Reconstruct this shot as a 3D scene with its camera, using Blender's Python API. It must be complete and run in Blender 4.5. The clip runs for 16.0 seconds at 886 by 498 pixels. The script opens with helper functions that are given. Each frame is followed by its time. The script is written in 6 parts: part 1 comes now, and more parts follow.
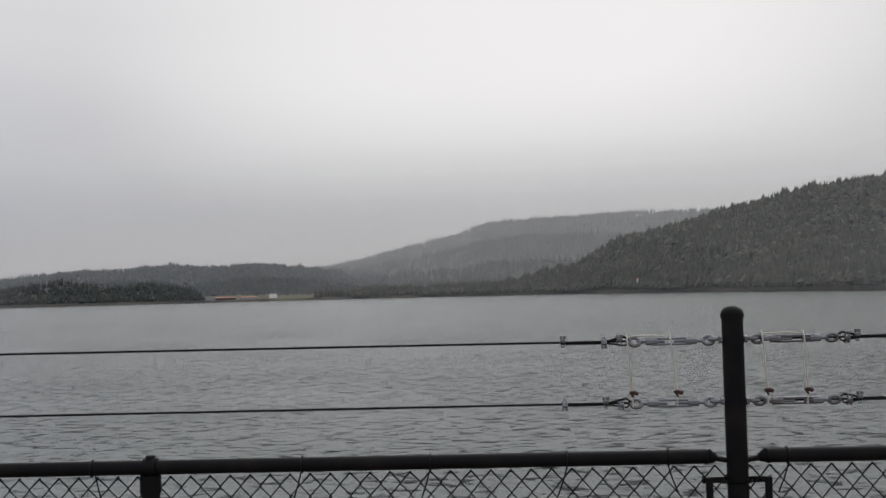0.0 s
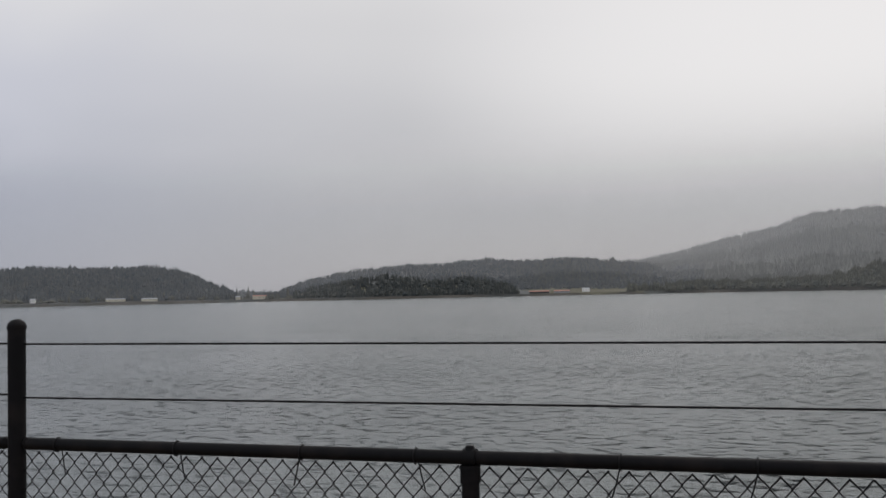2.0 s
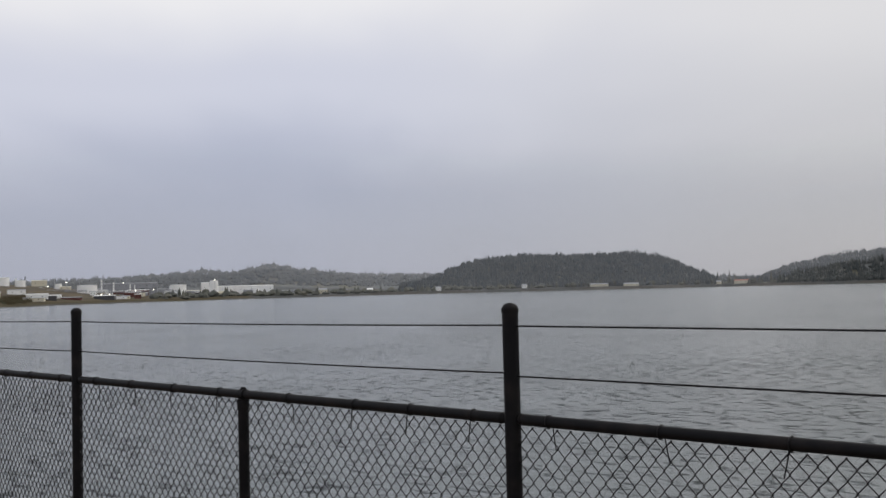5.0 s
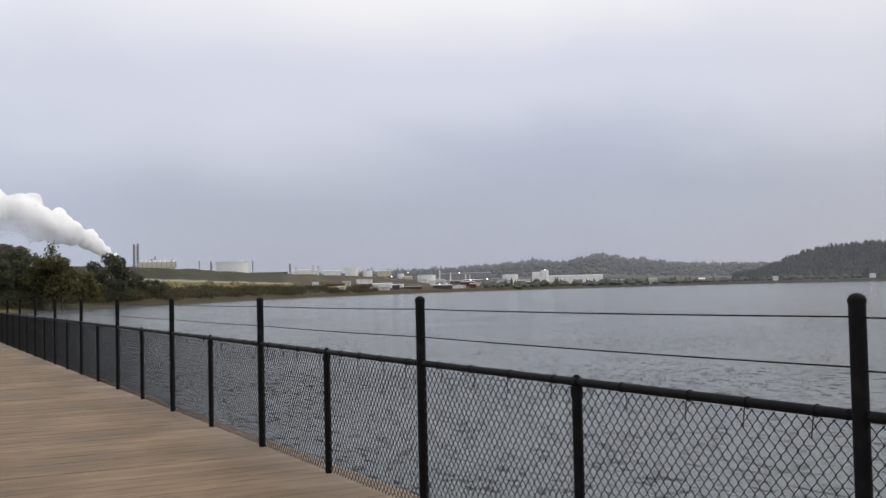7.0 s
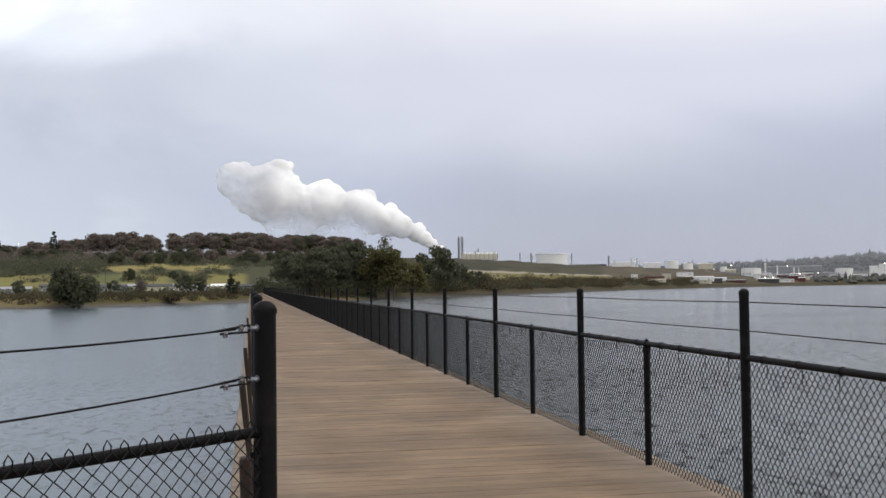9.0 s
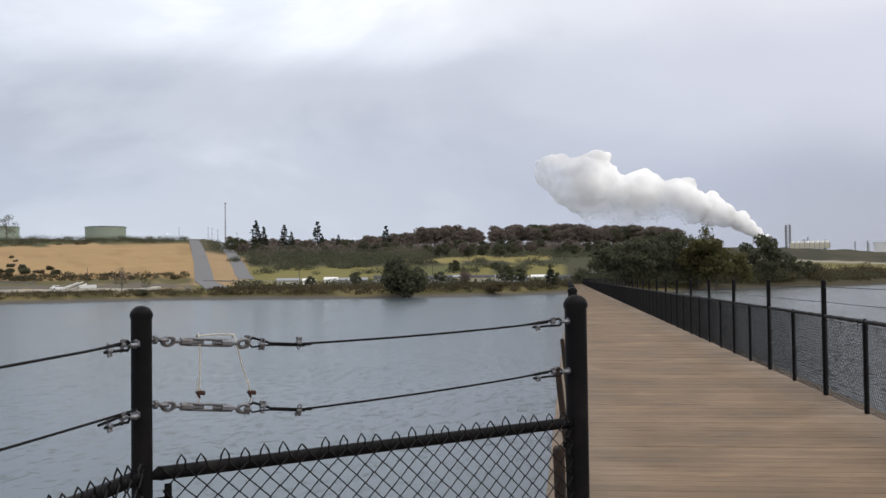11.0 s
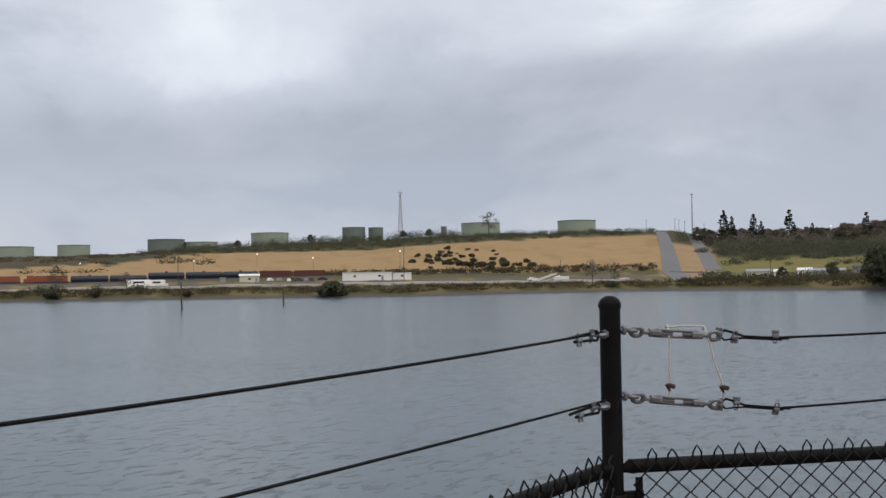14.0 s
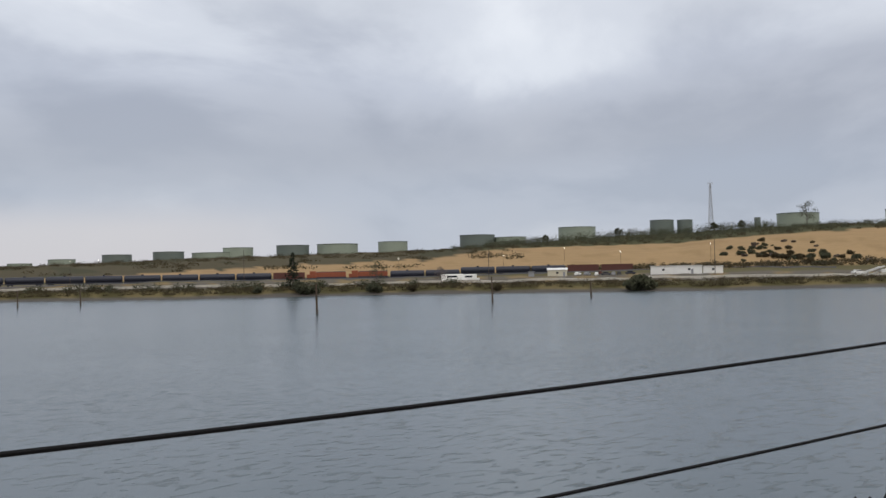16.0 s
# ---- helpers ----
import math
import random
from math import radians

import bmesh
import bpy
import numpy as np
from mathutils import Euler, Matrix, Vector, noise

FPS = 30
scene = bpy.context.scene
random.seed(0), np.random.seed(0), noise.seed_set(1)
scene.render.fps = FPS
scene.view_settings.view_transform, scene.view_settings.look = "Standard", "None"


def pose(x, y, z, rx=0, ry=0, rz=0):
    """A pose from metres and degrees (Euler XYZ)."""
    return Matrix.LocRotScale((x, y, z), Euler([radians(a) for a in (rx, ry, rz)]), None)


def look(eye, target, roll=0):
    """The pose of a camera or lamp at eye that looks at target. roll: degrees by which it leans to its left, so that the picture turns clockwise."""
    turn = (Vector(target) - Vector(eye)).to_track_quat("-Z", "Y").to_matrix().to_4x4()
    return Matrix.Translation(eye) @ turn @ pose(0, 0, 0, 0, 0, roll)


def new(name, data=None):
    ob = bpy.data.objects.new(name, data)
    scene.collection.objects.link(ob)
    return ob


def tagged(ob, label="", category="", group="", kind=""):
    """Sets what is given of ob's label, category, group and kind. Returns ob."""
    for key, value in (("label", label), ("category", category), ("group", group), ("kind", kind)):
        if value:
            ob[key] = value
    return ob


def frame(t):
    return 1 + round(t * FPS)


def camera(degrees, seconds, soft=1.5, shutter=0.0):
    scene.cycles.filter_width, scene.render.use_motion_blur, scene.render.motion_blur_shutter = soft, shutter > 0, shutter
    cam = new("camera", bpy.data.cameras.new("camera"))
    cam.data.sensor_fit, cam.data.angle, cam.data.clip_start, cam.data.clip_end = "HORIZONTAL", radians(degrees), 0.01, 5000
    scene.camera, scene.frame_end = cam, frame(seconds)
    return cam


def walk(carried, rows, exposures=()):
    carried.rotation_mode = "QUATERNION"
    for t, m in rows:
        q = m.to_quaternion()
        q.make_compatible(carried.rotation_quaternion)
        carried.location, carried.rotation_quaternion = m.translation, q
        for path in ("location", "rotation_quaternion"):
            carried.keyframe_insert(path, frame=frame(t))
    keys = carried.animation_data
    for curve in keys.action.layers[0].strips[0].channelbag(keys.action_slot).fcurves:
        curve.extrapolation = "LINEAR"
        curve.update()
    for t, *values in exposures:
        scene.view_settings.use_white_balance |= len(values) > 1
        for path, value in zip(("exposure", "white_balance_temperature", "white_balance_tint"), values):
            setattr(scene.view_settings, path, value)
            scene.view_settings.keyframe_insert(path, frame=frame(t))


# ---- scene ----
cam = camera(45.66, 16.0)
PATH = [
    (0.0, pose(-0.044, 0.038, 1.443, 92.43, 1.46, 2.04)),
    (0.5, pose(-0.048, 0.056, 1.442, 92.47, 1.34, 6.29)),
    (1.0, pose(-0.055, 0.075, 1.442, 92.51, 1.23, 10.51)),
    (1.5, pose(-0.064, 0.095, 1.442, 92.51, 1.18, 14.73)),
    (2.0, pose(-0.068, 0.108, 1.441, 92.49, 1.20, 18.93)),
    (2.5, pose(-0.072, 0.116, 1.440, 92.47, 1.22, 23.27)),
    (3.0, pose(-0.077, 0.125, 1.439, 92.44, 1.22, 27.68)),
    (3.5, pose(-0.082, 0.139, 1.439, 92.41, 1.23, 32.14)),
    (4.0, pose(-0.093, 0.153, 1.439, 92.36, 1.25, 36.24)),
    (6.5, pose(-0.079, 0.115, 1.441, 92.11, 1.43, 57.93)),
    (7.0, pose(-0.067, 0.110, 1.439, 92.09, 1.31, 62.42)),
    (7.5, pose(-0.050, 0.106, 1.437, 92.09, 1.18, 66.87)),
    (8.0, pose(-0.033, 0.100, 1.435, 92.06, 1.03, 71.22)),
    (8.5, pose(-0.015, 0.088, 1.433, 92.01, 0.86, 75.50)),
    (9.0, pose(0.005, 0.075, 1.431, 91.97, 0.70, 79.63)),
    (11.5, pose(0.072, 0.106, 1.445, 91.65, 0.75, 101.06)),
    (12.0, pose(0.053, 0.096, 1.444, 91.64, 0.72, 105.17)),
    (12.5, pose(0.033, 0.088, 1.442, 91.62, 0.72, 109.34)),
    (13.0, pose(0.015, 0.084, 1.440, 91.60, 0.77, 113.49)),
    (13.5, pose(-0.007, 0.077, 1.439, 91.59, 0.84, 117.72)),
    (14.0, pose(-0.032, 0.065, 1.439, 91.57, 0.92, 121.89)),
    (14.5, pose(-0.053, 0.050, 1.440, 91.56, 1.01, 126.04)),
    (15.0, pose(-0.072, 0.038, 1.440, 91.55, 1.07, 130.19)),
    (15.5, pose(-0.090, 0.026, 1.441, 91.54, 1.10, 134.37)),
    (16.0, pose(-0.107, 0.014, 1.441, 91.53, 1.12, 138.51)),
]
walk(cam, PATH, [(0.0, 0.05), (1.5, -0.01), (3.0, 0.0), (4.2, 0.10), (6.3, 0.22), (8.5, 0.36), (9.0, 0.37), (11.5, 0.28), (12.5, 0.18), (14.5, 0.02), (16.0, -0.02)])

# ---- light: a bright overcast sky with broken cloud, and a veiled sun ----
WATER_Z = -4.5


def link(tree, a, b):
    tree.links.new(a, b)


def node(tree, kind, **values):
    n = tree.nodes.new(kind)
    for key, value in values.items():
        n.inputs[key.replace("_", " ")].default_value = value
    return n


def ramp(tree, stops, fac):
    n = tree.nodes.new("ShaderNodeValToRGB")
    n.color_ramp.interpolation = "EASE"
    while len(n.color_ramp.elements) < len(stops):
        n.color_ramp.elements.new(0.5)
    for e, (p, c) in zip(n.color_ramp.elements, stops):
        e.position, e.color = p, (*c, 1)
    link(tree, fac, n.inputs["Fac"])
    return n.outputs["Color"]


def mix(tree, fac, a, b, how="MIX"):
    n = tree.nodes.new("ShaderNodeMix")
    n.data_type, n.blend_type = "RGBA", how
    for socket, value in ((n.inputs[0], fac), (n.inputs[6], a), (n.inputs[7], b)):
        if isinstance(value, (int, float)):
            socket.default_value = value
        elif isinstance(value, tuple):
            socket.default_value = (*value, 1)
        else:
            link(tree, value, socket)
    return n.outputs[2]


def maths(tree, how, a, b=0.0, clamp=False):
    n = tree.nodes.new("ShaderNodeMath")
    n.operation, n.use_clamp = how, clamp
    for socket, value in ((n.inputs[0], a), (n.inputs[1], b)):
        if isinstance(value, (int, float)):
            socket.default_value = value
        else:
            link(tree, value, socket)
    return n.outputs[0]


def noise_tex(tree, vector, scale, detail=4.0, rough=0.55, distort=0.0):
    n = node(tree, "ShaderNodeTexNoise", Scale=scale, Detail=detail, Roughness=rough, Distortion=distort)
    if vector is not None:
        link(tree, vector, n.inputs["Vector"])
    return n.outputs["Fac"]


def bearing(degrees):
    return (-math.sin(radians(degrees)), math.cos(radians(degrees)), 0.0)


def polar(degrees, r, z=0.0):
    b = bearing(degrees)
    return Vector((b[0] * r, b[1] * r, z))


world = bpy.data.worlds.new("overcast_sky")
scene.world = world
world.use_nodes = True
wt = world.node_tree
wt.nodes.clear()
geo = wt.nodes.new("ShaderNodeTexCoord")
direction = geo.outputs["Generated"]
sep = wt.nodes.new("ShaderNodeSeparateXYZ")
link(wt, direction, sep.inputs[0])
height = sep.outputs["Z"]


def toward(degrees):
    n = wt.nodes.new("ShaderNodeVectorMath")
    n.operation = "DOT_PRODUCT"
    link(wt, direction, n.inputs[0])
    n.inputs[1].default_value = bearing(degrees)
    return n.outputs["Value"]


def spread(value, a, b, c=0.0, d=1.0):
    n = wt.nodes.new("ShaderNodeMapRange")
    n.interpolation_type = "SMOOTHSTEP"
    link(wt, value, n.inputs["Value"])
    for i, v in enumerate((a, b, c, d)):
        n.inputs[i + 1].default_value = v
    return n.outputs["Result"]


stretch = wt.nodes.new("ShaderNodeMapping")
stretch.inputs["Scale"].default_value = (1, 1, 1.9)
link(wt, direction, stretch.inputs["Vector"])
billow = noise_tex(wt, stretch.outputs["Vector"], 3.3, 7, 0.52, 0.35)
wisps = noise_tex(wt, stretch.outputs["Vector"], 2.1, 4, 0.5, 0.3)
# the low sky over the bay: dull blue-grey bank, brightening upwards
bank = ramp(wt, [(0.0, (0.31, 0.333, 0.43)), (0.085, (0.32, 0.341, 0.438)), (0.185, (0.525, 0.533, 0.61)), (0.31, (0.75, 0.735, 0.735)), (0.48, (0.64, 0.635, 0.65)), (0.9, (0.64, 0.635, 0.65))],
            maths(wt, "ADD", height, maths(wt, "MULTIPLY", maths(wt, "SUBTRACT", wisps, 0.5), 0.16)))
# greyer mist over the wooded hills
mist = ramp(wt, [(0.0, (0.335, 0.332, 0.36)), (0.06, (0.36, 0.354, 0.378)), (0.14, (0.48, 0.467, 0.476)), (0.25, (0.60, 0.583, 0.58)), (0.34, (0.72, 0.70, 0.69)), (0.48, (1.1, 1.06, 1.03)), (0.9, (1.15, 1.11, 1.07))],
            maths(wt, "ADD", height, maths(wt, "MULTIPLY", maths(wt, "SUBTRACT", wisps, 0.5), 0.06)))
# the veiled sun brightens the mist
veil = wt.nodes.new("ShaderNodeVectorMath")
veil.operation = "DOT_PRODUCT"
link(wt, direction, veil.inputs[0])
veil.inputs[1].default_value = Vector((*bearing(-2)[:2], 0.215)).normalized()
halo = maths(wt, "MULTIPLY", maths(wt, "MULTIPLY", spread(veil.outputs["Value"], 0.915, 1.0), spread(height, 0.05, 0.21)), 0.8)
mist = mix(wt, halo, mist, (0.80, 0.772, 0.757))
# broken cloud over the western shore
layers = ramp(wt, [(0.02, (0.385, 0.43, 0.53)), (0.10, (0.365, 0.395, 0.475)), (0.16, (0.52, 0.55, 0.63)), (0.225, (0.735, 0.765, 0.82)), (0.30, (0.92, 0.94, 0.97)), (0.5, (0.74, 0.76, 0.81))],
              maths(wt, "ADD", height, maths(wt, "MULTIPLY", maths(wt, "SUBTRACT", billow, 0.5), 0.30)))
deck_grey = ramp(wt, [(0.34, (0.36, 0.385, 0.455)), (0.48, (0.52, 0.55, 0.63)), (0.62, (0.70, 0.73, 0.80))], billow)
broken = mix(wt, 0.42, layers, deck_grey)
# a long dark cloud bank that climbs towards the land
rise = maths(wt, "ADD", maths(wt, "MULTIPLY", toward(70), 0.075), 0.112)
off = maths(wt, "ADD", maths(wt, "SUBTRACT", height, rise), maths(wt, "MULTIPLY", maths(wt, "SUBTRACT", wisps, 0.5), 0.12))
shelf = maths(wt, "MULTIPLY", spread(maths(wt, "ABSOLUTE", off), 0.062, 0.008), spread(billow, 0.30, 0.62, 0.55, 1.0))
broken = mix(wt, maths(wt, "MULTIPLY", shelf, 0.62), broken, (0.37, 0.385, 0.44))
# a pale gap under the cloud, down the bay
gap = maths(wt, "MULTIPLY", spread(toward(166), 0.90, 0.985), spread(height, 0.085, 0.045))
broken = mix(wt, maths(wt, "MULTIPLY", gap, 0.85), broken, (0.58, 0.565, 0.60))
sky = mix(wt, spread(toward(-25), 0.18, 0.75), bank, mist)
sky = mix(wt, spread(toward(145), 0.25, 0.85), sky, broken)
nishita = wt.nodes.new("ShaderNodeTexSky")
nishita.sky_type, nishita.sun_disc = "NISHITA", False
nishita.sun_elevation, nishita.sun_rotation = radians(38), radians(20)
thin = wt.nodes.new("ShaderNodeBackground")
link(wt, nishita.outputs["Color"], thin.inputs["Color"])
thin.inputs["Strength"].default_value = 0.01
cloud = wt.nodes.new("ShaderNodeBackground")
link(wt, sky, cloud.inputs["Color"])
cloud.inputs["Strength"].default_value = 1.0
both = wt.nodes.new("ShaderNodeAddShader")
link(wt, thin.outputs[0], both.inputs[0])
link(wt, cloud.outputs[0], both.inputs[1])
link(wt, both.outputs[0], wt.nodes.new("ShaderNodeOutputWorld").inputs["Surface"])

sun = new("sun", bpy.data.lights.new("sun", "SUN"))
sun.data.energy, sun.data.angle, sun.data.color = 0.6, radians(25), (1, 0.97, 0.92)
sun.matrix_world = look(polar(-20, 40, 60), (0, 0, 0))


# ---- materials ----
def material(name, colour, rough=0.7, metal=0.0, vary=0.25, scale=6.0, bump=0.0, bump_scale=None, second=None, by_object=0.0, attribute=None, spec=0.5):
    """A surface with grain and stains at two scales; second: the colour that it is stained or worn to."""
    m = bpy.data.materials.new(name)
    m.use_nodes = True
    t = m.node_tree
    b = t.nodes["Principled BSDF"]
    at = t.nodes.new("ShaderNodeTexCoord").outputs["Object"]
    if attribute:
        a = t.nodes.new("ShaderNodeAttribute")
        a.attribute_name = attribute
        base = a.outputs["Color"]
        at = t.nodes.new("ShaderNodeNewGeometry").outputs["Position"]
    else:
        base = colour
    fine, coarse = noise_tex(t, at, scale * 6, 5, 0.6), noise_tex(t, at, scale, 4, 0.55)
    if second:
        base = mix(t, ramp_fac(t, coarse, 0.48, 0.68), base, second)
    amount = maths(t, "ADD", maths(t, "MULTIPLY", fine, vary), maths(t, "ADD", maths(t, "MULTIPLY", coarse, vary), 1 - vary))
    if by_object:
        info = t.nodes.new("ShaderNodeObjectInfo").outputs["Random"]
        amount = maths(t, "MULTIPLY", amount, maths(t, "ADD", maths(t, "MULTIPLY", info, by_object), 1 - by_object / 2))
    link(t, mix(t, 1.0, base, grey(t, amount), "MULTIPLY"), b.inputs["Base Color"])
    link(t, maths(t, "ADD", maths(t, "MULTIPLY", coarse, 0.2), rough - 0.1, True), b.inputs["Roughness"])
    b.inputs["Metallic"].default_value = metal
    b.inputs["Specular IOR Level"].default_value = spec
    if bump:
        n = t.nodes.new("ShaderNodeBump")
        n.inputs["Strength"].default_value = bump
        n.inputs["Distance"].default_value = 0.01
        link(t, noise_tex(t, at, bump_scale or scale * 6, 5, 0.6), n.inputs["Height"])
        link(t, n.outputs[0], b.inputs["Normal"])
    return m


def ramp_fac(t, value, a, b):
    n = t.nodes.new("ShaderNodeMapRange")
    link(t, value, n.inputs["Value"])
    n.inputs[1].default_value, n.inputs[2].default_value = a, b
    return n.outputs["Result"]


def grey(t, value):
    n = t.nodes.new("ShaderNodeCombineColor")
    for i in range(3):
        link(t, value, n.inputs[i])
    return n.outputs[0]


def sky_facing(t, b, amount):
    """Deep, many-layered crowns and vapour take their light from the open sky rather than from one facet's side."""
    n = t.nodes.new("ShaderNodeVectorMath")
    n.operation = "SCALE"
    link(t, t.nodes.new("ShaderNodeNewGeometry").outputs["Normal"], n.inputs[0])
    n.inputs["Scale"].default_value = 1 - amount
    a = t.nodes.new("ShaderNodeVectorMath")
    a.operation = "ADD"
    link(t, n.outputs[0], a.inputs[0])
    a.inputs[1].default_value = (0, 0, amount)
    u = t.nodes.new("ShaderNodeVectorMath")
    u.operation = "NORMALIZE"
    link(t, a.outputs[0], u.inputs[0])
    link(t, u.outputs[0], b.inputs["Normal"])


def foliage_material(name, dark, light, leafy=0.4, even=0.0):
    """Leaves that differ clump by clump."""
    m = bpy.data.materials.new(name)
    m.use_nodes = True
    t = m.node_tree
    b = t.nodes["Principled BSDF"]
    island = t.nodes.new("ShaderNodeNewGeometry").outputs["Random Per Island"]
    at = t.nodes.new("ShaderNodeNewGeometry").outputs["Position"]
    f = maths(t, "ADD", maths(t, "MULTIPLY", island, 0.55), maths(t, "MULTIPLY", ramp_fac(t, noise_tex(t, at, 0.03, 4), 0.3, 0.7), 0.45))
    colour = mix(t, f, dark, light)
    link(t, colour, b.inputs["Base Color"])
    b.inputs["Roughness"].default_value = 0.85
    b.inputs["Specular IOR Level"].default_value = 0.15
    if even:
        sky_facing(t, b, even)
    # light that comes through the leaves
    through_leaf = t.nodes.new("ShaderNodeBsdfTranslucent")
    link(t, colour, through_leaf.inputs["Color"])
    blend = t.nodes.new("ShaderNodeMixShader")
    blend.inputs[0].default_value = leafy
    link(t, b.outputs[0], blend.inputs[1])
    link(t, through_leaf.outputs[0], blend.inputs[2])
    link(t, blend.outputs[0], t.nodes["Material Output"].inputs["Surface"])
    return m


def water_material():
    m = bpy.data.materials.new("bay_water")
    m.use_nodes = True
    t = m.node_tree
    b = t.nodes["Principled BSDF"]
    at = t.nodes.new("ShaderNodeNewGeometry").outputs["Position"]
    # the trestle parts ruffled from sheltered water; the ruffled colour is paled as reflected sky
    calm = t.nodes.new("ShaderNodeSeparateXYZ")
    link(t, at, calm.inputs[0])
    lee = ramp_fac(t, calm.outputs["Y"], 0.0, 8.0)
    patches = noise_tex(t, at, 0.02, 3, 0.5)
    sky_paled = mix(t, patches, (0.096, 0.116, 0.119), (0.133, 0.149, 0.151))
    clear = mix(t, patches, (0.045, 0.073, 0.088), (0.062, 0.093, 0.109))
    link(t, mix(t, lee, clear, sky_paled), b.inputs["Base Color"])
    link(t, maths(t, "ADD", maths(t, "MULTIPLY", lee, -0.03), 0.18), b.inputs["Roughness"])
    b.inputs["IOR"].default_value = 1.33
    squash = t.nodes.new("ShaderNodeMapping")
    squash.inputs["Rotation"].default_value = (0, 0, radians(25))
    squash.inputs["Scale"].default_value = (1.0, 1.9, 1.0)
    link(t, at, squash.inputs["Vector"])
    wave = noise_tex(t, squash.outputs["Vector"], 1.15, 5, 0.6, 0.5)
    crest = ramp_fac(t, wave, 0.56, 0.74)
    ripple = noise_tex(t, squash.outputs["Vector"], 4.2, 3, 0.6, 0.2)
    gust = ramp_fac(t, noise_tex(t, at, 0.05, 3, 0.5), 0.3, 0.7)
    h = maths(t, "ADD", maths(t, "MULTIPLY", crest, 1.35), maths(t, "ADD", maths(t, "MULTIPLY", wave, 0.2), maths(t, "MULTIPLY", ripple, 0.13)))
    n = t.nodes.new("ShaderNodeBump")
    n.inputs["Distance"].default_value = 0.3
    link(t, maths(t, "MULTIPLY", maths(t, "ADD", maths(t, "MULTIPLY", lee, 1.4), 0.17), maths(t, "ADD", maths(t, "MULTIPLY", gust, 0.7), 0.5)), n.inputs["Strength"])
    link(t, h, n.inputs["Height"])
    link(t, n.outputs[0], b.inputs["Normal"])
    return m


def plank_material():
    m = bpy.data.materials.new("weathered_plank")
    m.use_nodes = True
    t = m.node_tree
    b = t.nodes["Principled BSDF"]
    at = t.nodes.new("ShaderNodeNewGeometry").outputs["Position"]
    info = t.nodes.new("ShaderNodeObjectInfo").outputs["Random"]
    island = t.nodes.new("ShaderNodeNewGeometry").outputs["Random Per Island"]
    grainmap = t.nodes.new("ShaderNodeMapping")
    grainmap.inputs["Scale"].default_value = (10, 0.6, 4)
    link(t, at, grainmap.inputs["Vector"])
    grain = noise_tex(t, grainmap.outputs["Vector"], 5.0, 5, 0.65, 0.3)
    worn = noise_tex(t, at, 0.8, 4, 0.6)
    base = mix(t, ramp_fac(t, grain, 0.3, 0.7), (0.135, 0.088, 0.05), (0.275, 0.19, 0.115))
    side = t.nodes.new("ShaderNodeSeparateXYZ")
    link(t, at, side.inputs[0])
    edge = maths(t, "ADD", ramp_fac(t, maths(t, "ABSOLUTE", maths(t, "SUBTRACT", side.outputs["Y"], 1.585)), 0.85, 1.65), maths(t, "MULTIPLY", maths(t, "SUBTRACT", worn, 0.5), 0.9), True)
    base = mix(t, maths(t, "MULTIPLY", edge, 0.5), base, (0.33, 0.275, 0.225))
    tone = maths(t, "ADD", maths(t, "MULTIPLY", info, 0.26), maths(t, "ADD", maths(t, "MULTIPLY", island, 0.16), 0.76))
    link(t, mix(t, 1.0, base, grey(t, maths(t, "MULTIPLY", tone, maths(t, "ADD", maths(t, "MULTIPLY", worn, 1.5), 0.25))), "MULTIPLY"), b.inputs["Base Color"])
    link(t, maths(t, "ADD", maths(t, "MULTIPLY", worn, 0.3), 0.5), b.inputs["Roughness"])
    b.inputs["Specular IOR Level"].default_value = 0.25
    n = t.nodes.new("ShaderNodeBump")
    n.inputs["Strength"].default_value, n.inputs["Distance"].default_value = 0.5, 0.004
    link(t, grain, n.inputs["Height"])
    link(t, n.outputs[0], b.inputs["Normal"])
    return m


def steam_material(name):
    """Dense white steam: the light wanders far inside it; it thins out ragged below and at its drifting end."""
    m = bpy.data.materials.new(name)
    m.use_nodes = True
    t = m.node_tree
    b = t.nodes["Principled BSDF"]
    b.inputs["Base Color"].default_value = (0.985, 0.985, 0.99, 1)
    b.inputs["Roughness"].default_value = 1.0
    b.inputs["Specular IOR Level"].default_value = 0.0
    b.inputs["Subsurface Weight"].default_value = 1.0
    b.inputs["Subsurface Radius"].default_value = (1, 1, 1)
    b.inputs["Subsurface Scale"].default_value = 75.0
    sky_facing(t, b, 0.45)
    at = t.nodes.new("ShaderNodeNewGeometry").outputs["Position"]
    side = t.nodes.new("ShaderNodeSeparateXYZ")
    link(t, at, side.inputs[0])
    end = ramp_fac(t, side.outputs["Y"], -70.0, 75.0)
    foot = ramp_fac(t, maths(t, "ADD", side.outputs["Z"], maths(t, "MULTIPLY", side.outputs["Y"], 0.13)), 92.0, 165.0)
    foot = maths(t, "MAXIMUM", foot, ramp_fac(t, side.outputs["Y"], 215.0, 275.0))
    rag = maths(t, "SUBTRACT", noise_tex(t, at, 0.016, 1, 0.4), 0.46)
    body = maths(t, "MINIMUM", maths(t, "ADD", end, maths(t, "MULTIPLY", rag, 1.6), True), maths(t, "ADD", foot, maths(t, "MULTIPLY", rag, 1.3), True))
    link(t, maths(t, "MULTIPLY", body, 0.98), b.inputs["Alpha"])
    return m


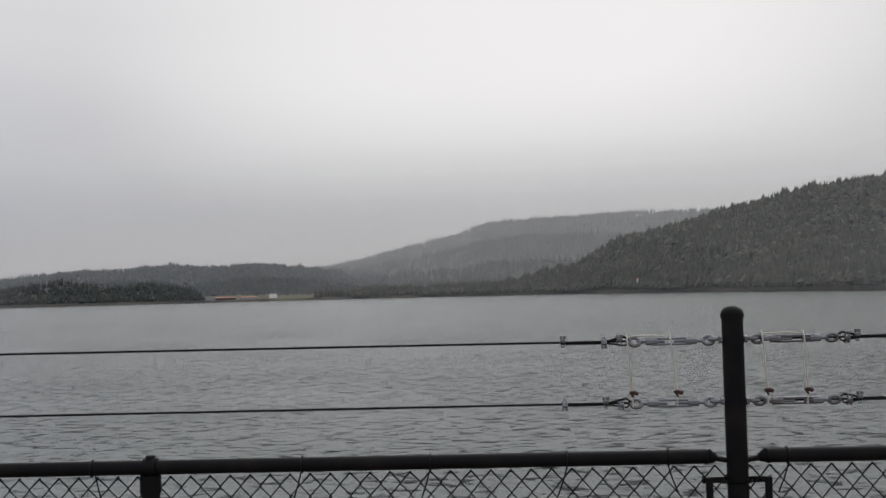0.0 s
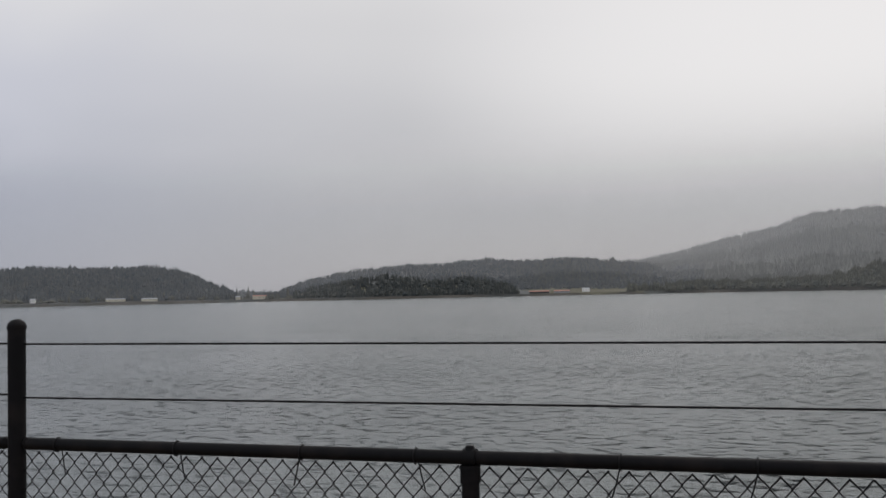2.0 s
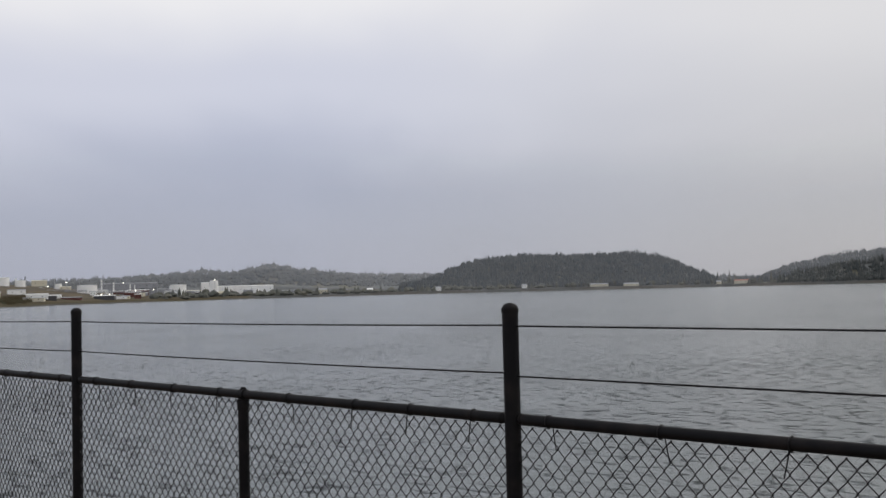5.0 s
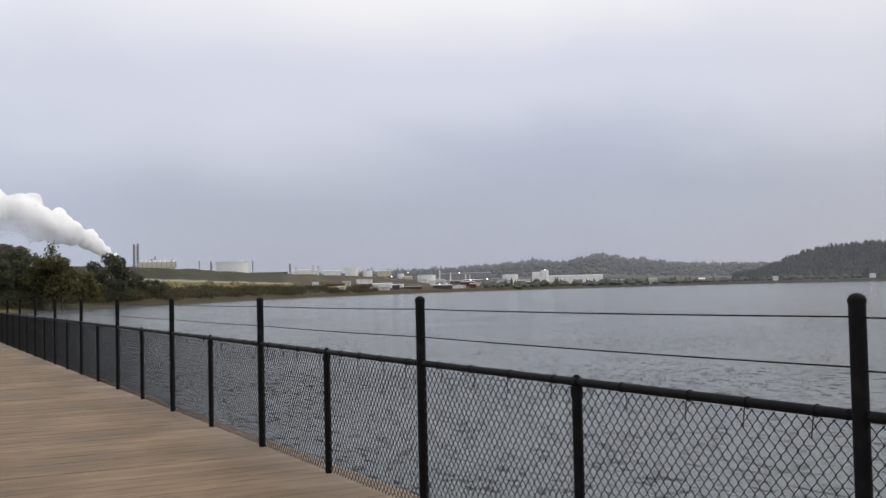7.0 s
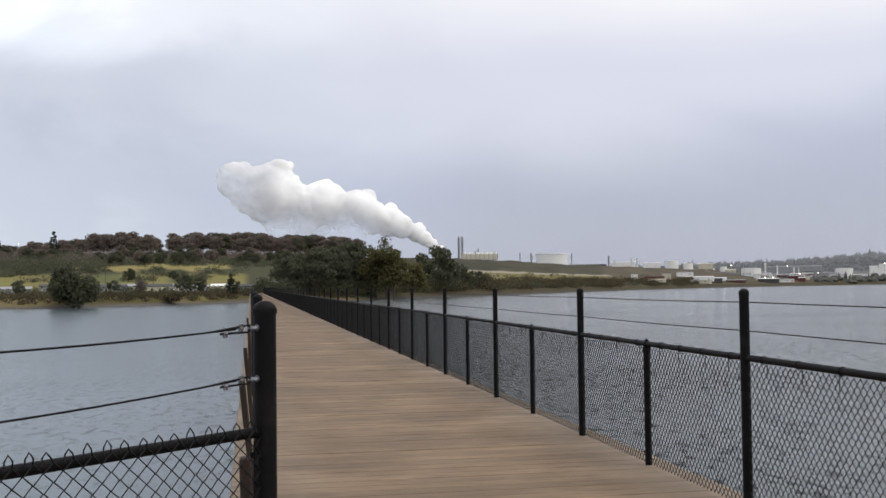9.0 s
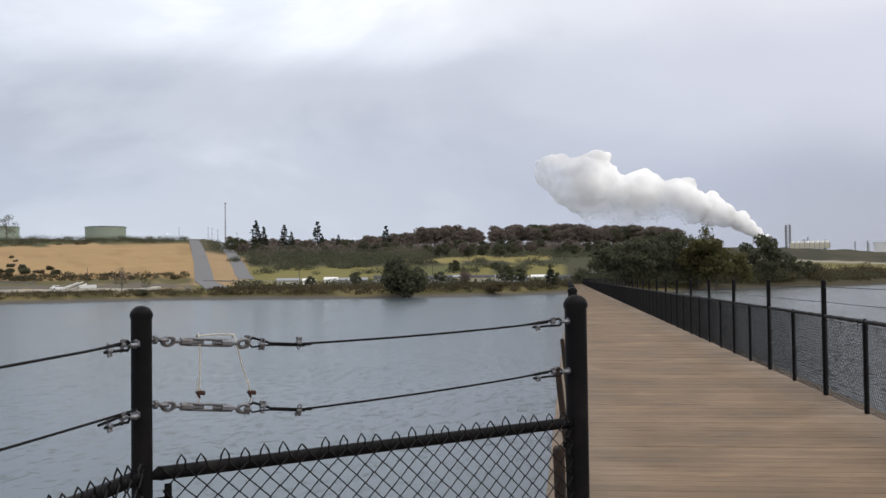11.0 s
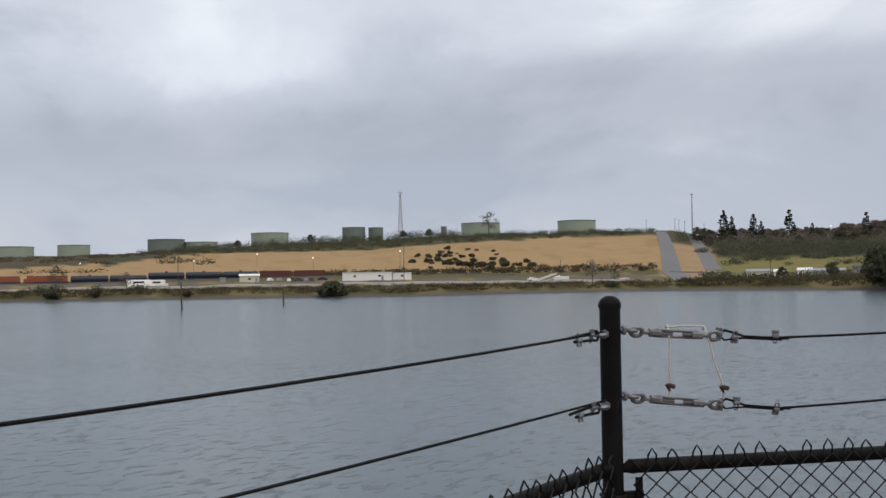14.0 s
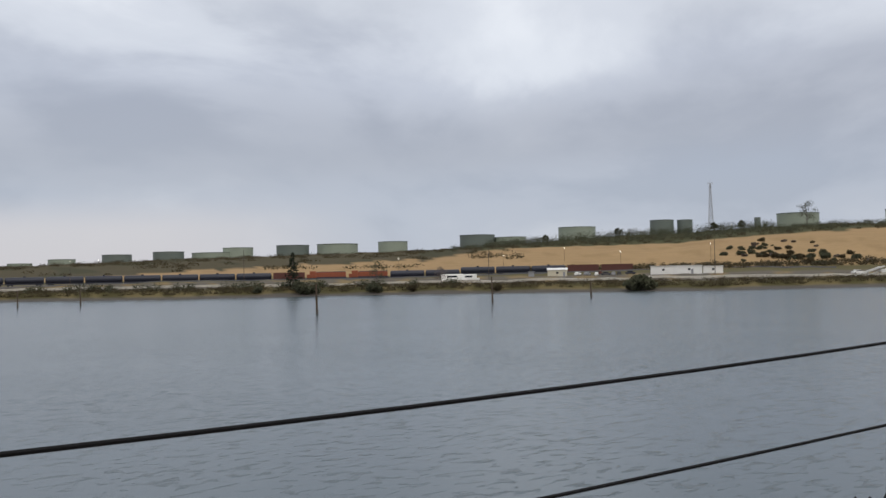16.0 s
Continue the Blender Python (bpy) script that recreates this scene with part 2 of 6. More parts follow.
def haze_material(name):
    """Stand-in for haze: a white surface that scatters the light both ways and lets most of the view through."""
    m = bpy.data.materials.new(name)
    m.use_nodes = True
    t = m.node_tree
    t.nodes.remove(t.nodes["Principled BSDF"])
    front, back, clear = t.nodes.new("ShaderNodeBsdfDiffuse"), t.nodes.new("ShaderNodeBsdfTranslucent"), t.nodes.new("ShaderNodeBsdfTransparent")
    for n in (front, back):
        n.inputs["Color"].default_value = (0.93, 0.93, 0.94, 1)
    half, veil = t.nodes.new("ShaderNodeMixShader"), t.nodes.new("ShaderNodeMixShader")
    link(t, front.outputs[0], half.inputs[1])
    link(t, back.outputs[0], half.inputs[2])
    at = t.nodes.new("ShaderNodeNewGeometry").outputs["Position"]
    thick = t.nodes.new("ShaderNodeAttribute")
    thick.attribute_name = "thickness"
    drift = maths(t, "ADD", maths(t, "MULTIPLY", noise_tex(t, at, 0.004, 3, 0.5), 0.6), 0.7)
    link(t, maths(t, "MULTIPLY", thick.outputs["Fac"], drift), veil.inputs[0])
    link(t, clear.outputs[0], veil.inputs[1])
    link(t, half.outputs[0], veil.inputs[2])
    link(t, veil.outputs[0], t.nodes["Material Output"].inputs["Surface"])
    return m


BLACK_STEEL = material("black_coated_steel", (0.007, 0.007, 0.008), 0.55, 0.0, 0.3, 8, 0.14, 60, (0.014, 0.012, 0.012), spec=0.10)
BLACK_WIRE = material("black_vinyl_wire", (0.008, 0.008, 0.009), 0.5, 0.0, 0.3, 20, spec=0.16)
CABLE = material("dark_steel_cable", (0.010, 0.010, 0.011), 0.6, 0.0, 0.4, 30, 0.4, 300, spec=0.12)
GALVANISED = material("galvanised_steel", (0.215, 0.225, 0.25), 0.5, 0.55, 0.4, 25, 0.2, 120, (0.15, 0.145, 0.145))
ROPE = material("white_cord", (0.62, 0.60, 0.54), 0.9, 0, 0.3, 60, 0.5, 400)
CLAY = material("red_brown_clip", (0.045, 0.017, 0.013), 0.6, 0, 0.4, 40)
PLANK = plank_material()
TIMBER = material("weathered_timber", (0.10, 0.07, 0.045), 0.85, 0, 0.45, 3, 0.6, 30, (0.05, 0.04, 0.03))
STRUT_WOOD = material("dark_rusty_timber", (0.045, 0.03, 0.022), 0.85, 0, 0.5, 4, 0.5, 30, (0.075, 0.045, 0.03))
PILE_WOOD = material("dark_wet_pile", (0.075, 0.06, 0.05), 0.8, 0, 0.5, 2, 0.6, 14, (0.14, 0.12, 0.10))
WATER = water_material()
LAND = material("shore_and_hill_land", (0.1, 0.1, 0.1), 0.95, 0, 0.4, 0.05, 0.0, attribute="cover", spec=0.1)
# far conifers lighter than FIR_GREEN, the haze of distance put into the colour
CONIFER = foliage_material("far_conifer_foliage", (0.06, 0.068, 0.066), (0.125, 0.122, 0.098), 0.0, 0.45)
FIR_GREEN = foliage_material("dark_fir_foliage", (0.022, 0.03, 0.022), (0.05, 0.06, 0.04))
# blue-grey of distance tinted into the leaf colours of the far woods
HAZE_BLUE_WOOD = foliage_material("haze_blue_woodland", (0.056, 0.069, 0.084), (0.108, 0.114, 0.112), 0.0, 0.4)
POINT_WOOD = foliage_material("dark_point_woodland", (0.038, 0.046, 0.05), (0.08, 0.084, 0.076), 0.0, 0.45)
# farthest hill's foliage, with haze painted in as a paler grey base
HAZE_GREY_WOOD = foliage_material("haze_grey_woodland", (0.088, 0.094, 0.092), (0.118, 0.122, 0.112), 0.0, 0.65)
BROADLEAF = foliage_material("dull_green_leaves", (0.052, 0.059, 0.04), (0.128, 0.13, 0.08), 0.4, 0.35)
AUTUMN = foliage_material("rusty_autumn_leaves", (0.13, 0.107, 0.095), (0.22, 0.18, 0.15), 0.4, 0.3)
YELLOWING = foliage_material("yellowing_leaves", (0.055, 0.058, 0.026), (0.155, 0.14, 0.06), 0.4, 0.3)
SCRUB = foliage_material("brown_green_scrub", (0.046, 0.04, 0.026), (0.12, 0.098, 0.055), 0.4, 0.3)
BARK = material("grey_bark", (0.10, 0.085, 0.07), 0.9, 0, 0.4, 4, 0.5)
GREEN_TANK = material("pale_green_tank_paint", (0.31, 0.355, 0.285), 0.55, 0, 0.18, 0.15)
DARK_TANK = material("dark_green_tank_paint", (0.155, 0.185, 0.165), 0.55, 0, 0.18, 0.15)
WHITE_PAINT = material("white_paint", (0.86, 0.86, 0.84), 0.5, 0, 0.15, 0.3)
CREAM = material("cream_siding", (0.62, 0.58, 0.46), 0.6, 0, 0.15, 0.4)
GREY_PAINT = material("grey_paint", (0.30, 0.31, 0.33), 0.55, 0, 0.2, 0.4)
DARK_GLASS = material("dark_window_glass", (0.02, 0.025, 0.03), 0.12)
DARK_ROOF = material("dark_roofing", (0.07, 0.07, 0.075), 0.8, 0, 0.3, 0.6)
TANKCAR = material("dark_blue_black_paint", (0.022, 0.025, 0.042), 0.5, 0, 0.3, 0.6)
ORANGE = material("faded_orange_paint", (0.27, 0.07, 0.03), 0.55, 0, 0.3, 0.6)
RUST = material("rust_red_paint", (0.105, 0.036, 0.028), 0.7, 0, 0.35, 0.5)
ASPHALT = material("grey_asphalt", (0.16, 0.16, 0.165), 0.9, 0, 0.3, 0.3)
STEAM = steam_material("white_steam")
HAZE = haze_material("translucent_haze")


def glow(name, colour, strength):
    m = bpy.data.materials.new(name)
    m.use_nodes = True
    b = m.node_tree.nodes["Principled BSDF"]
    b.inputs["Emission Color"].default_value, b.inputs["Emission Strength"].default_value = (*colour, 1), strength
    return m


LAMP_GLOW = glow("lit_floodlight", (1.0, 0.94, 0.8), 4)


# ---- small mesh tools ----
def tube(bm, a, b, r, r2=None, n=8, caps=True):
    a, b = Vector(a), Vector(b)
    q = (b - a).to_track_quat("Z", "Y").to_matrix().to_4x4()
    bmesh.ops.create_cone(bm, cap_ends=caps, segments=n, radius1=r, radius2=r if r2 is None else r2, depth=(b - a).length, matrix=Matrix.Translation((a + b) / 2) @ q)


def box(bm, sx, sy, sz, m=None, bevel=0.0):
    out = bmesh.ops.create_cube(bm, size=1, matrix=(m or Matrix()) @ Matrix.Diagonal((sx, sy, sz, 1)))
    if bevel:
        edges = {e for v in out["verts"] for e in v.link_edges}
        bmesh.ops.bevel(bm, geom=list(edges), offset=bevel, segments=1, affect="EDGES")


def ball(bm, at, r, squash=(1, 1, 1), n=8):
    bmesh.ops.create_uvsphere(bm, u_segments=n, v_segments=max(4, n // 2 + 1), radius=r, matrix=Matrix.Translation(at) @ Matrix.Diagonal((*squash, 1)))


def ring(bm, at, r, thick, axis="Y", n=12, k=6, stretch=1.0):
    """A closed ring of round wire."""
    turn = {"X": pose(0, 0, 0, 0, 90, 0), "Y": pose(0, 0, 0, 90, 0, 0), "Z": Matrix()}[axis]
    rows = []
    for i in range(n):
        u = 2 * math.pi * i / n
        rows.append([bm.verts.new(Vector(at) + turn @ Vector((math.cos(u) * (r + thick * math.cos(w)) * stretch, math.sin(u) * (r + thick * math.cos(w)), thick * math.sin(w))))
                     for w in (2 * math.pi * j / k for j in range(k))])
    for i in range(n):
        for j in range(k):
            bm.faces.new((rows[i][j], rows[(i + 1) % n][j], rows[(i + 1) % n][(j + 1) % k], rows[i][(j + 1) % k]))


def wire(bm, points, r, n=5):
    """Round wire along a line of points."""
    points = [Vector(p) for p in points]
    last = None
    for i, p in enumerate(points):
        d = (points[min(i + 1, len(points) - 1)] - points[max(i - 1, 0)]).normalized()
        side = d.cross(Vector((0.31, 0.9, 0.2))).normalized()
        up = d.cross(side)
        row = [bm.verts.new(p + r * (math.cos(2 * math.pi * j / n) * side + math.sin(2 * math.pi * j / n) * up)) for j in range(n)]
        if last:
            for j in range(n):
                bm.faces.new((last[j], last[(j + 1) % n], row[(j + 1) % n], row[j]))
        last = row


def finish(bm, name, mat, smooth=35):
    me = bpy.data.meshes.new(name)
    bmesh.ops.recalc_face_normals(bm, faces=bm.faces)
    bm.to_mesh(me)
    bm.free()
    me.materials.append(mat)
    if smooth:
        me.shade_smooth()
        me.set_sharp_from_angle(angle=radians(smooth))
    return me


def part(name, bm, mat, parent=None, label="", m=None, smooth=35):
    me = bm if isinstance(bm, bpy.types.Mesh) else finish(bm, name, mat, smooth)
    ob = new(name, me)
    if parent:
        ob.parent = parent
    if m is not None:
        ob.matrix_basis = m
    return tagged(ob, label) if label else ob


def thing(name, label, category, m=None, group="", kind=""):
    ob = new(name)
    ob.empty_display_size = 0.1
    if m is not None:
        ob.matrix_basis = m
    return tagged(ob, label, category, group, kind)


def stuff_mesh(name, verts, faces, mat):
    me = bpy.data.meshes.new(name)
    me.from_pydata(verts, [], faces)
    me.materials.append(mat)
    return me


# ---- the land: one sheet round the bay, with its shores, fields and hills ----
def table(az, rows):
    xs = [a for a, _ in rows]
    return float(np.interp(az, xs, [b for _, b in rows]))


SHORE = [(-64, 800), (-20, 870), (-13, 1170), (-5, 1700), (4, 2000), (38, 2000), (46, 1900), (52, 1650), (59, 1400), (65, 1100), (71, 790), (76, 575), (80, 520), (84, 435), (90, 408), (96, 368), (100, 351), (103, 364), (112, 386), (118, 366), (124, 343), (135, 365), (144, 382), (153, 370), (161, 415), (180, 470), (200, 600)]
# where the fields end, and the top behind them: distance and degrees above the horizon
FIRST_R = [(-64, 1150), (38, 2500), (52, 1900), (60, 1650), (66, 1450), (73, 1250), (79, 1050), (84, 900), (200, 900)]
FIRST_EL = [(-64, 0.1), (46, 0.0), (54, 0.08), (58, 0.15), (62, 0.28), (66, 0.66), (70, 0.74), (73, 1.0), (76, 1.29), (79, 1.42), (84, 1.3), (92, 1.45), (107, 1.6), (109.5, 2.2), (115, 2.16), (118.5, 2.03), (123, 1.86), (126, 1.62), (136, 1.5), (141, 1.18), (149, 1.15), (155, 0.95), (161, 0.83), (200, 0.7)]
SECOND_EL = [(46, 0.05), (58, 0.15), (62, 0.3), (66, 0.70), (73, 1.04), (79, 1.45), (84, 1.6), (92, 1.85), (104, 1.75), (107, 1.85), (109.5, 2.33), (118, 2.36), (124, 2.22), (130, 2.0), (134, 1.73), (138, 1.56), (144, 1.42), (148, 1.33), (154, 1.22), (161, 0.95), (200, 0.8)]
# wooded hills across the bay: distance, depth, height of the trees, and the crest in degrees by bearing
RIDGES = [
    (1750, 420, 15, [(-64, 3), (-30, 5.6), (-21, 5.5), (-17.4, 5.15), (-13.7, 4.3), (-10.8, 3.5), (-7.8, 2.8), (-6.2, 2.3), (-3.5, 1.95), (-2.5, 1.35), (-1.3, 1.0), (2.7, 0.8), (5, 0.62), (7, 0.25), (9, 0.0)]),
    (3300, 600, 14, [(-30, 3.9), (-12.2, 4.17), (-7.2, 4.2), (-3.6, 4.05), (-0.5, 3.9), (1.4, 3.25), (4.5, 2.55), (6.5, 2.05), (8.5, 1.7), (11, 1.2), (15, 0.2)]),
    (2750, 330, 15, [(5, 0.4), (8, 1.6), (11.8, 1.98), (14, 1.86), (16.5, 2.02), (19.6, 1.74), (21.1, 1.76), (23.2, 1.58), (24.8, 1.38), (26.7, 0.9), (28, 0.35), (30, 0.1)]),
    (2150, 90, 13, [(14.6, 0.0), (15.2, 0.6), (17, 1.05), (19.6, 0.9), (21.7, 1.3), (23.6, 1.1), (25.6, 0.75), (26.8, 0.3), (27.5, 0.0)]),
    (2350, 210, 14, [(29.5, 0.2), (30.8, 0.68), (31.7, 1.1), (32.7, 1.55), (34.2, 1.84), (37.9, 1.8), (40.6, 1.9), (42.7, 1.68), (43.8, 1.35), (44.8, 0.95), (46, 0.5), (48, 0.2)]),
    (3100, 380, 14, [(26, 0.0), (27, 0.42), (30, 0.45), (44, 0.95), (49.7, 1.1), (51.9, 1.36), (54, 1.7), (55.2, 1.52), (55.8, 1.3), (57.3, 1.45), (59.5, 1.3), (62, 1.15), (65.3, 1.03), (72, 0.9), (80, 0.9)]),
]


def land_height(az, r, trees_off=True):
    shore = table(az, SHORE) * (1 + 0.012 * noise.noise((az * 0.35, 3, 1)))
    d = r - shore
    r1 = table(az, FIRST_R)
    z1 = 1.43 + r1 * math.tan(radians(table(az, FIRST_EL)))
    r2 = r1 + 150
    z2 = 1.43 + r2 * math.tan(radians(table(az, SECOND_EL))) if az > 46 else z1
    flat = shore + (130 if az > 84 else 30)
    zf = 1.6 if az > 84 else -1.0
    x, y = [shore - 70, shore, shore + 12, shore + 18, flat, max(r1, flat + 5), max(r2, flat + 10), 5200], [-11, WATER_Z, -2.9, -1.6, zf, max(z1, zf), max(z2, zf), z2 * 0.8]
    z = float(np.interp(r, x, y))
    if az < 82 and d > 0:
        for rr, depth, tall, crest in RIDGES:
            if crest[0][0] - 1 < az < crest[-1][0] + 1 and abs(r - rr) < 2.6 * depth:
                top = 1.43 + rr * math.tan(radians(table(az, crest))) - tall
                z = max(z, min(1, d / 160) * top * math.exp(-((r - rr) / depth) ** 2))
    if d > 40:
        z += 0.5 * noise.noise((az * 0.5, r * 0.02, 0)) + min(3.0, r * 0.0010) * noise.noise((az * 1.3, r * 0.006, 5))
    return z


def land_cover(az, r):
    """The colour of what grows or lies on the land; the far hills are greyed with haze."""
    d = r - table(az, SHORE)
    n = noise.noise((az * 0.9, r * 0.02, 9))
    m = noise.noise((az * 0.35, r * 0.006, 4))
    if d < (4 if az < 46 else 8):
        return (0.075, 0.07, 0.063) if az < 84 else (0.105, 0.095, 0.085)
    # ground across the bay: haze mixed into the cover colour as grey
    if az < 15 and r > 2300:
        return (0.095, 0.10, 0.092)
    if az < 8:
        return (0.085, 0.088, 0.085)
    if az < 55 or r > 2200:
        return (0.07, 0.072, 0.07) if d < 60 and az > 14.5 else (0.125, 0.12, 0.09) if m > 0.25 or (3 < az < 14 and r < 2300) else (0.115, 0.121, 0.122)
    if d < 26 and az < 84:
        return (0.07, 0.06, 0.036)
    if d < 26:
        return (0.085, 0.075, 0.03) if n > -0.1 else (0.16, 0.13, 0.06)
    if az > 110.3:
        if d < 130:
            return (0.135, 0.12, 0.095) if n > -0.15 else (0.22, 0.165, 0.085)
        if d < 165:
            return (0.12, 0.105, 0.05)
        if az > 136.5 and r > 800 - 9 * (az - 136.5) + 60 * n:
            return (0.085, 0.072, 0.04) if m > -0.2 else (0.06, 0.058, 0.03)
        if r < 880 + 20 * n:
            return (0.37, 0.25, 0.125) if n > -0.3 else (0.32, 0.215, 0.105)
        return (0.075, 0.075, 0.035)
    if 107.2 < az <= 110.3 and d > 80:
        return (0.34, 0.235, 0.13) if r < 760 + 60 * n else (0.085, 0.075, 0.042)
    if az > 86:
        if d < 75:
            return (0.16, 0.12, 0.045) if n > 0 else (0.10, 0.11, 0.035)
        if d < 270 and az > 90:
            return (0.19, 0.17, 0.06) if m > -0.35 else (0.11, 0.115, 0.045)
        if 330 < d < 430 and 91 < az < 99:
            return (0.25, 0.21, 0.08)
        return (0.062, 0.062, 0.034)
    if 70.5 < az <= 82 and 130 < d < 268 + 12 * n:
        return (0.34, 0.31, 0.25) if 250 < d else ((0.17, 0.15, 0.062) if n > -0.2 else (0.12, 0.115, 0.05))
    if d < 70:
        return (0.085, 0.068, 0.042)
    if az < 71 and d > 90:
        return (0.088, 0.076, 0.058) if n > 0 else (0.11, 0.09, 0.06)
    if az < 76.5 and d > 150:
        return (0.07, 0.064, 0.042) if n > -0.1 else (0.055, 0.053, 0.035)
    return (0.08, 0.07, 0.042) if n > 0.2 else ((0.05, 0.05, 0.032) if n > -0.25 else (0.04, 0.041, 0.027))


def build_land():
    angles = list(np.arange(-64, 186, 0.4)) + list(np.arange(186, 296, 5.0))
    steps = [-70, -20, -4, 0, 4, 9, 12, 15, 22, 30, 45, 60, 75, 95, 110, 130, 148, 165, 185, 205, 230, 260, 290, 330, 360, 395, 430, 470, 510, 540, 580, 630, 690, 750, 850, 950, 1050, 1150, 1250, 1350, 1500, 1700, 1900, 2200, 2600, 3400]
    verts, cols, faces = [], [], []
    for a in angles:
        s = table(a, SHORE) if a < 200 else 1500
        for d in steps:
            r = s + d
            verts.append(polar(a, r, land_height(a, r)))
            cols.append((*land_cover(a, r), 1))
    k = len(steps)
    for i in range(len(angles)):
        j = (i + 1) % len(angles)
        faces += [(i * k + q, i * k + q + 1, j * k + q + 1, j * k + q) for q in range(k - 1)]
    me = stuff_mesh("ground", verts, faces, LAND)
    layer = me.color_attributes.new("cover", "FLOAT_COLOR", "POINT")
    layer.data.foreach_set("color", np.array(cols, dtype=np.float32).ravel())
    me.shade_smooth()
    return tagged(new("ground", me), "shore banks, straw fields and low hills round the bay", "land", kind="structure")


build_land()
bm = bmesh.new()
bmesh.ops.create_circle(bm, cap_ends=True, segments=96, radius=4600, matrix=Matrix.Translation((0, 0, WATER_Z)))
tagged(part("water", bm, WATER, smooth=0), "grey-green rippled bay water under cloud", "water", kind="structure")


# ---- the trestle boardwalk ----
FENCE_Y, LEFT_Y, BAY = 3.15, 0.122, 3.4885
POST_TOP, RAIL_Z, UPPER, LOWER = 1.386, 0.95, 1.29, 1.11


def along(x, y, z=0.0):
    return Vector((x, y, z))


def post_mesh(r, top, name):
    bm = bmesh.new()
    tube(bm, (0, 0, -0.25), (0, 0, top - r * 0.75), r, n=18)
    tube(bm, (0, 0, top - r * 1.15), (0, 0, top - r * 0.72), r * 1.1, n=18)
    bmesh.ops.create_uvsphere(bm, u_segments=18, v_segments=10, radius=r * 1.06, matrix=Matrix.Translation((0, 0, top - r * 0.8)) @ Matrix.Diagonal((1, 1, 0.78, 1)))
    return finish(bm, name, BLACK_STEEL, 40)


def short_post_mesh():
    bm = bmesh.new()
    tube(bm, (0, 0, -0.25), (0, 0, RAIL_Z - 0.028), 0.027, n=14)
    tube(bm, (0, 0, RAIL_Z - 0.075), (0, 0, RAIL_Z - 0.022), 0.031, n=14)
    tube(bm, (-0.02, 0, RAIL_Z), (0.02, 0, RAIL_Z), 0.0275, n=16)
    tube(bm, (0, 0, RAIL_Z + 0.02), (0, 0, RAIL_Z + 0.036), 0.018, 0.012, 10)
    return finish(bm, "short_post", BLACK_STEEL, 40)


POST = post_mesh(0.031, POST_TOP, "post")
SLIM_POST = post_mesh(0.027, POST_TOP, "post")
THICK_POST = post_mesh(0.038, POST_TOP, "post")
SHORT_POST = short_post_mesh()


def rail_mesh(length, r=0.0215, near=0.05, far=0.05):
    """A top rail with swaged ends and bolted tongues; near, far: how far it stops short of its posts."""
    bm = bmesh.new()
    tube(bm, (near, 0, 0), (length - far, 0, 0), r, n=12)
    for x, s, gap in ((near, -1, near), (length - far, 1, far)):
        tube(bm, (x, 0, 0), (x + s * 0.024, 0, -0.006), r * 1.1, r * 0.5, 12)
        tube(bm, (x + s * 0.015, 0, -0.004), (x + s * gap, 0, -0.018), 0.008, n=8)
    return finish(bm, "top_rail", BLACK_STEEL, 40)


def tie_mesh():
    bm = bmesh.new()
    ring(bm, (0, 0, 0), 0.0245, 0.0028, "X", 10, 4)
    wire(bm, [(0, 0.02, -0.015), (0.012, 0.014, -0.06), (0.028, 0.004, -0.105)], 0.0025)
    return finish(bm, "wire_tie", BLACK_WIRE, 40)


TIE = tie_mesh()


def ties(parent, x0, length):
    x = x0 + 0.2
    while x < x0 + length - 0.1:
        part("wire_tie", TIE, None, parent, m=pose(x, 0, RAIL_Z, 0, 0, random.choice((0, 180))))
        x += random.uniform(0.28, 0.48)


def chain_link(length, top, bottom, knuckles, px=0.0415):
    """Woven diamond mesh: zigzag wires that pass over and under each other; knuckles: how far the twisted ends stand above the top."""
    r = 0.0029
    cols, rows = int(round(length / px)), int(round((top - bottom) / (px * (0.86 if knuckles else 1.13))))
    verts, faces = [], []

    def strand(points):
        last = None
        for i, p in enumerate(points):
            d = (points[min(i + 1, len(points) - 1)] - points[max(i - 1, 0)])
            d /= np.linalg.norm(d) + 1e-9
            side = np.array((d[2], 0.0, -d[0]))
            base = len(verts)
            for c, s in ((1, 0), (0, 1), (-1, 0), (0, -1)):
                verts.append(p + r * (c * side + s * np.array((0, 1.0, 0))))
            if last is not None:
                for j in range(4):
                    faces.append((last + j, last + (j + 1) % 4, base + (j + 1) % 4, base + j))
            last = base

    step = (top - bottom) / rows
    for c in range(cols + 1):
        x0 = 0.02 + c * (length - 0.04) / cols
        pts = []
        for k in range(rows + 1):
            side = px / 2 if (k + c) % 2 else -px / 2
            off = side * 1.05 + random.uniform(-0.0016, 0.0016)
            x = min(max(x0 + off, 0.005), length - 0.005)
            pts.append(np.array((x, 0.003 if (k + c) % 2 else -0.003, top - k * step)))
        if knuckles and c % 2:
            tip = pts[0]
            h = knuckles * random.uniform(0.8, 1.25)
            lean = random.uniform(-0.008, 0.008)
            pts = [np.array((tip[0] - px * 0.95 + lean, 0.0, top - 0.004)), np.array((tip[0] - px * 0.8 + lean, 0.005, top + h * 0.5)), np.array((tip[0] - px * 0.5 + lean, 0.002, top + h)), np.array((tip[0] - px * 0.2 + lean, -0.004, top + h * 0.55))] + pts
        strand(pts)
    return stuff_mesh("chain_link", verts, faces, BLACK_WIRE)


HALF = BAY / 2
LINKS = [chain_link(HALF, RAIL_Z - 0.026, 0.012, 0.0, 0.0302) for _ in range(2)]
RAIL_BAY = rail_mesh(BAY)


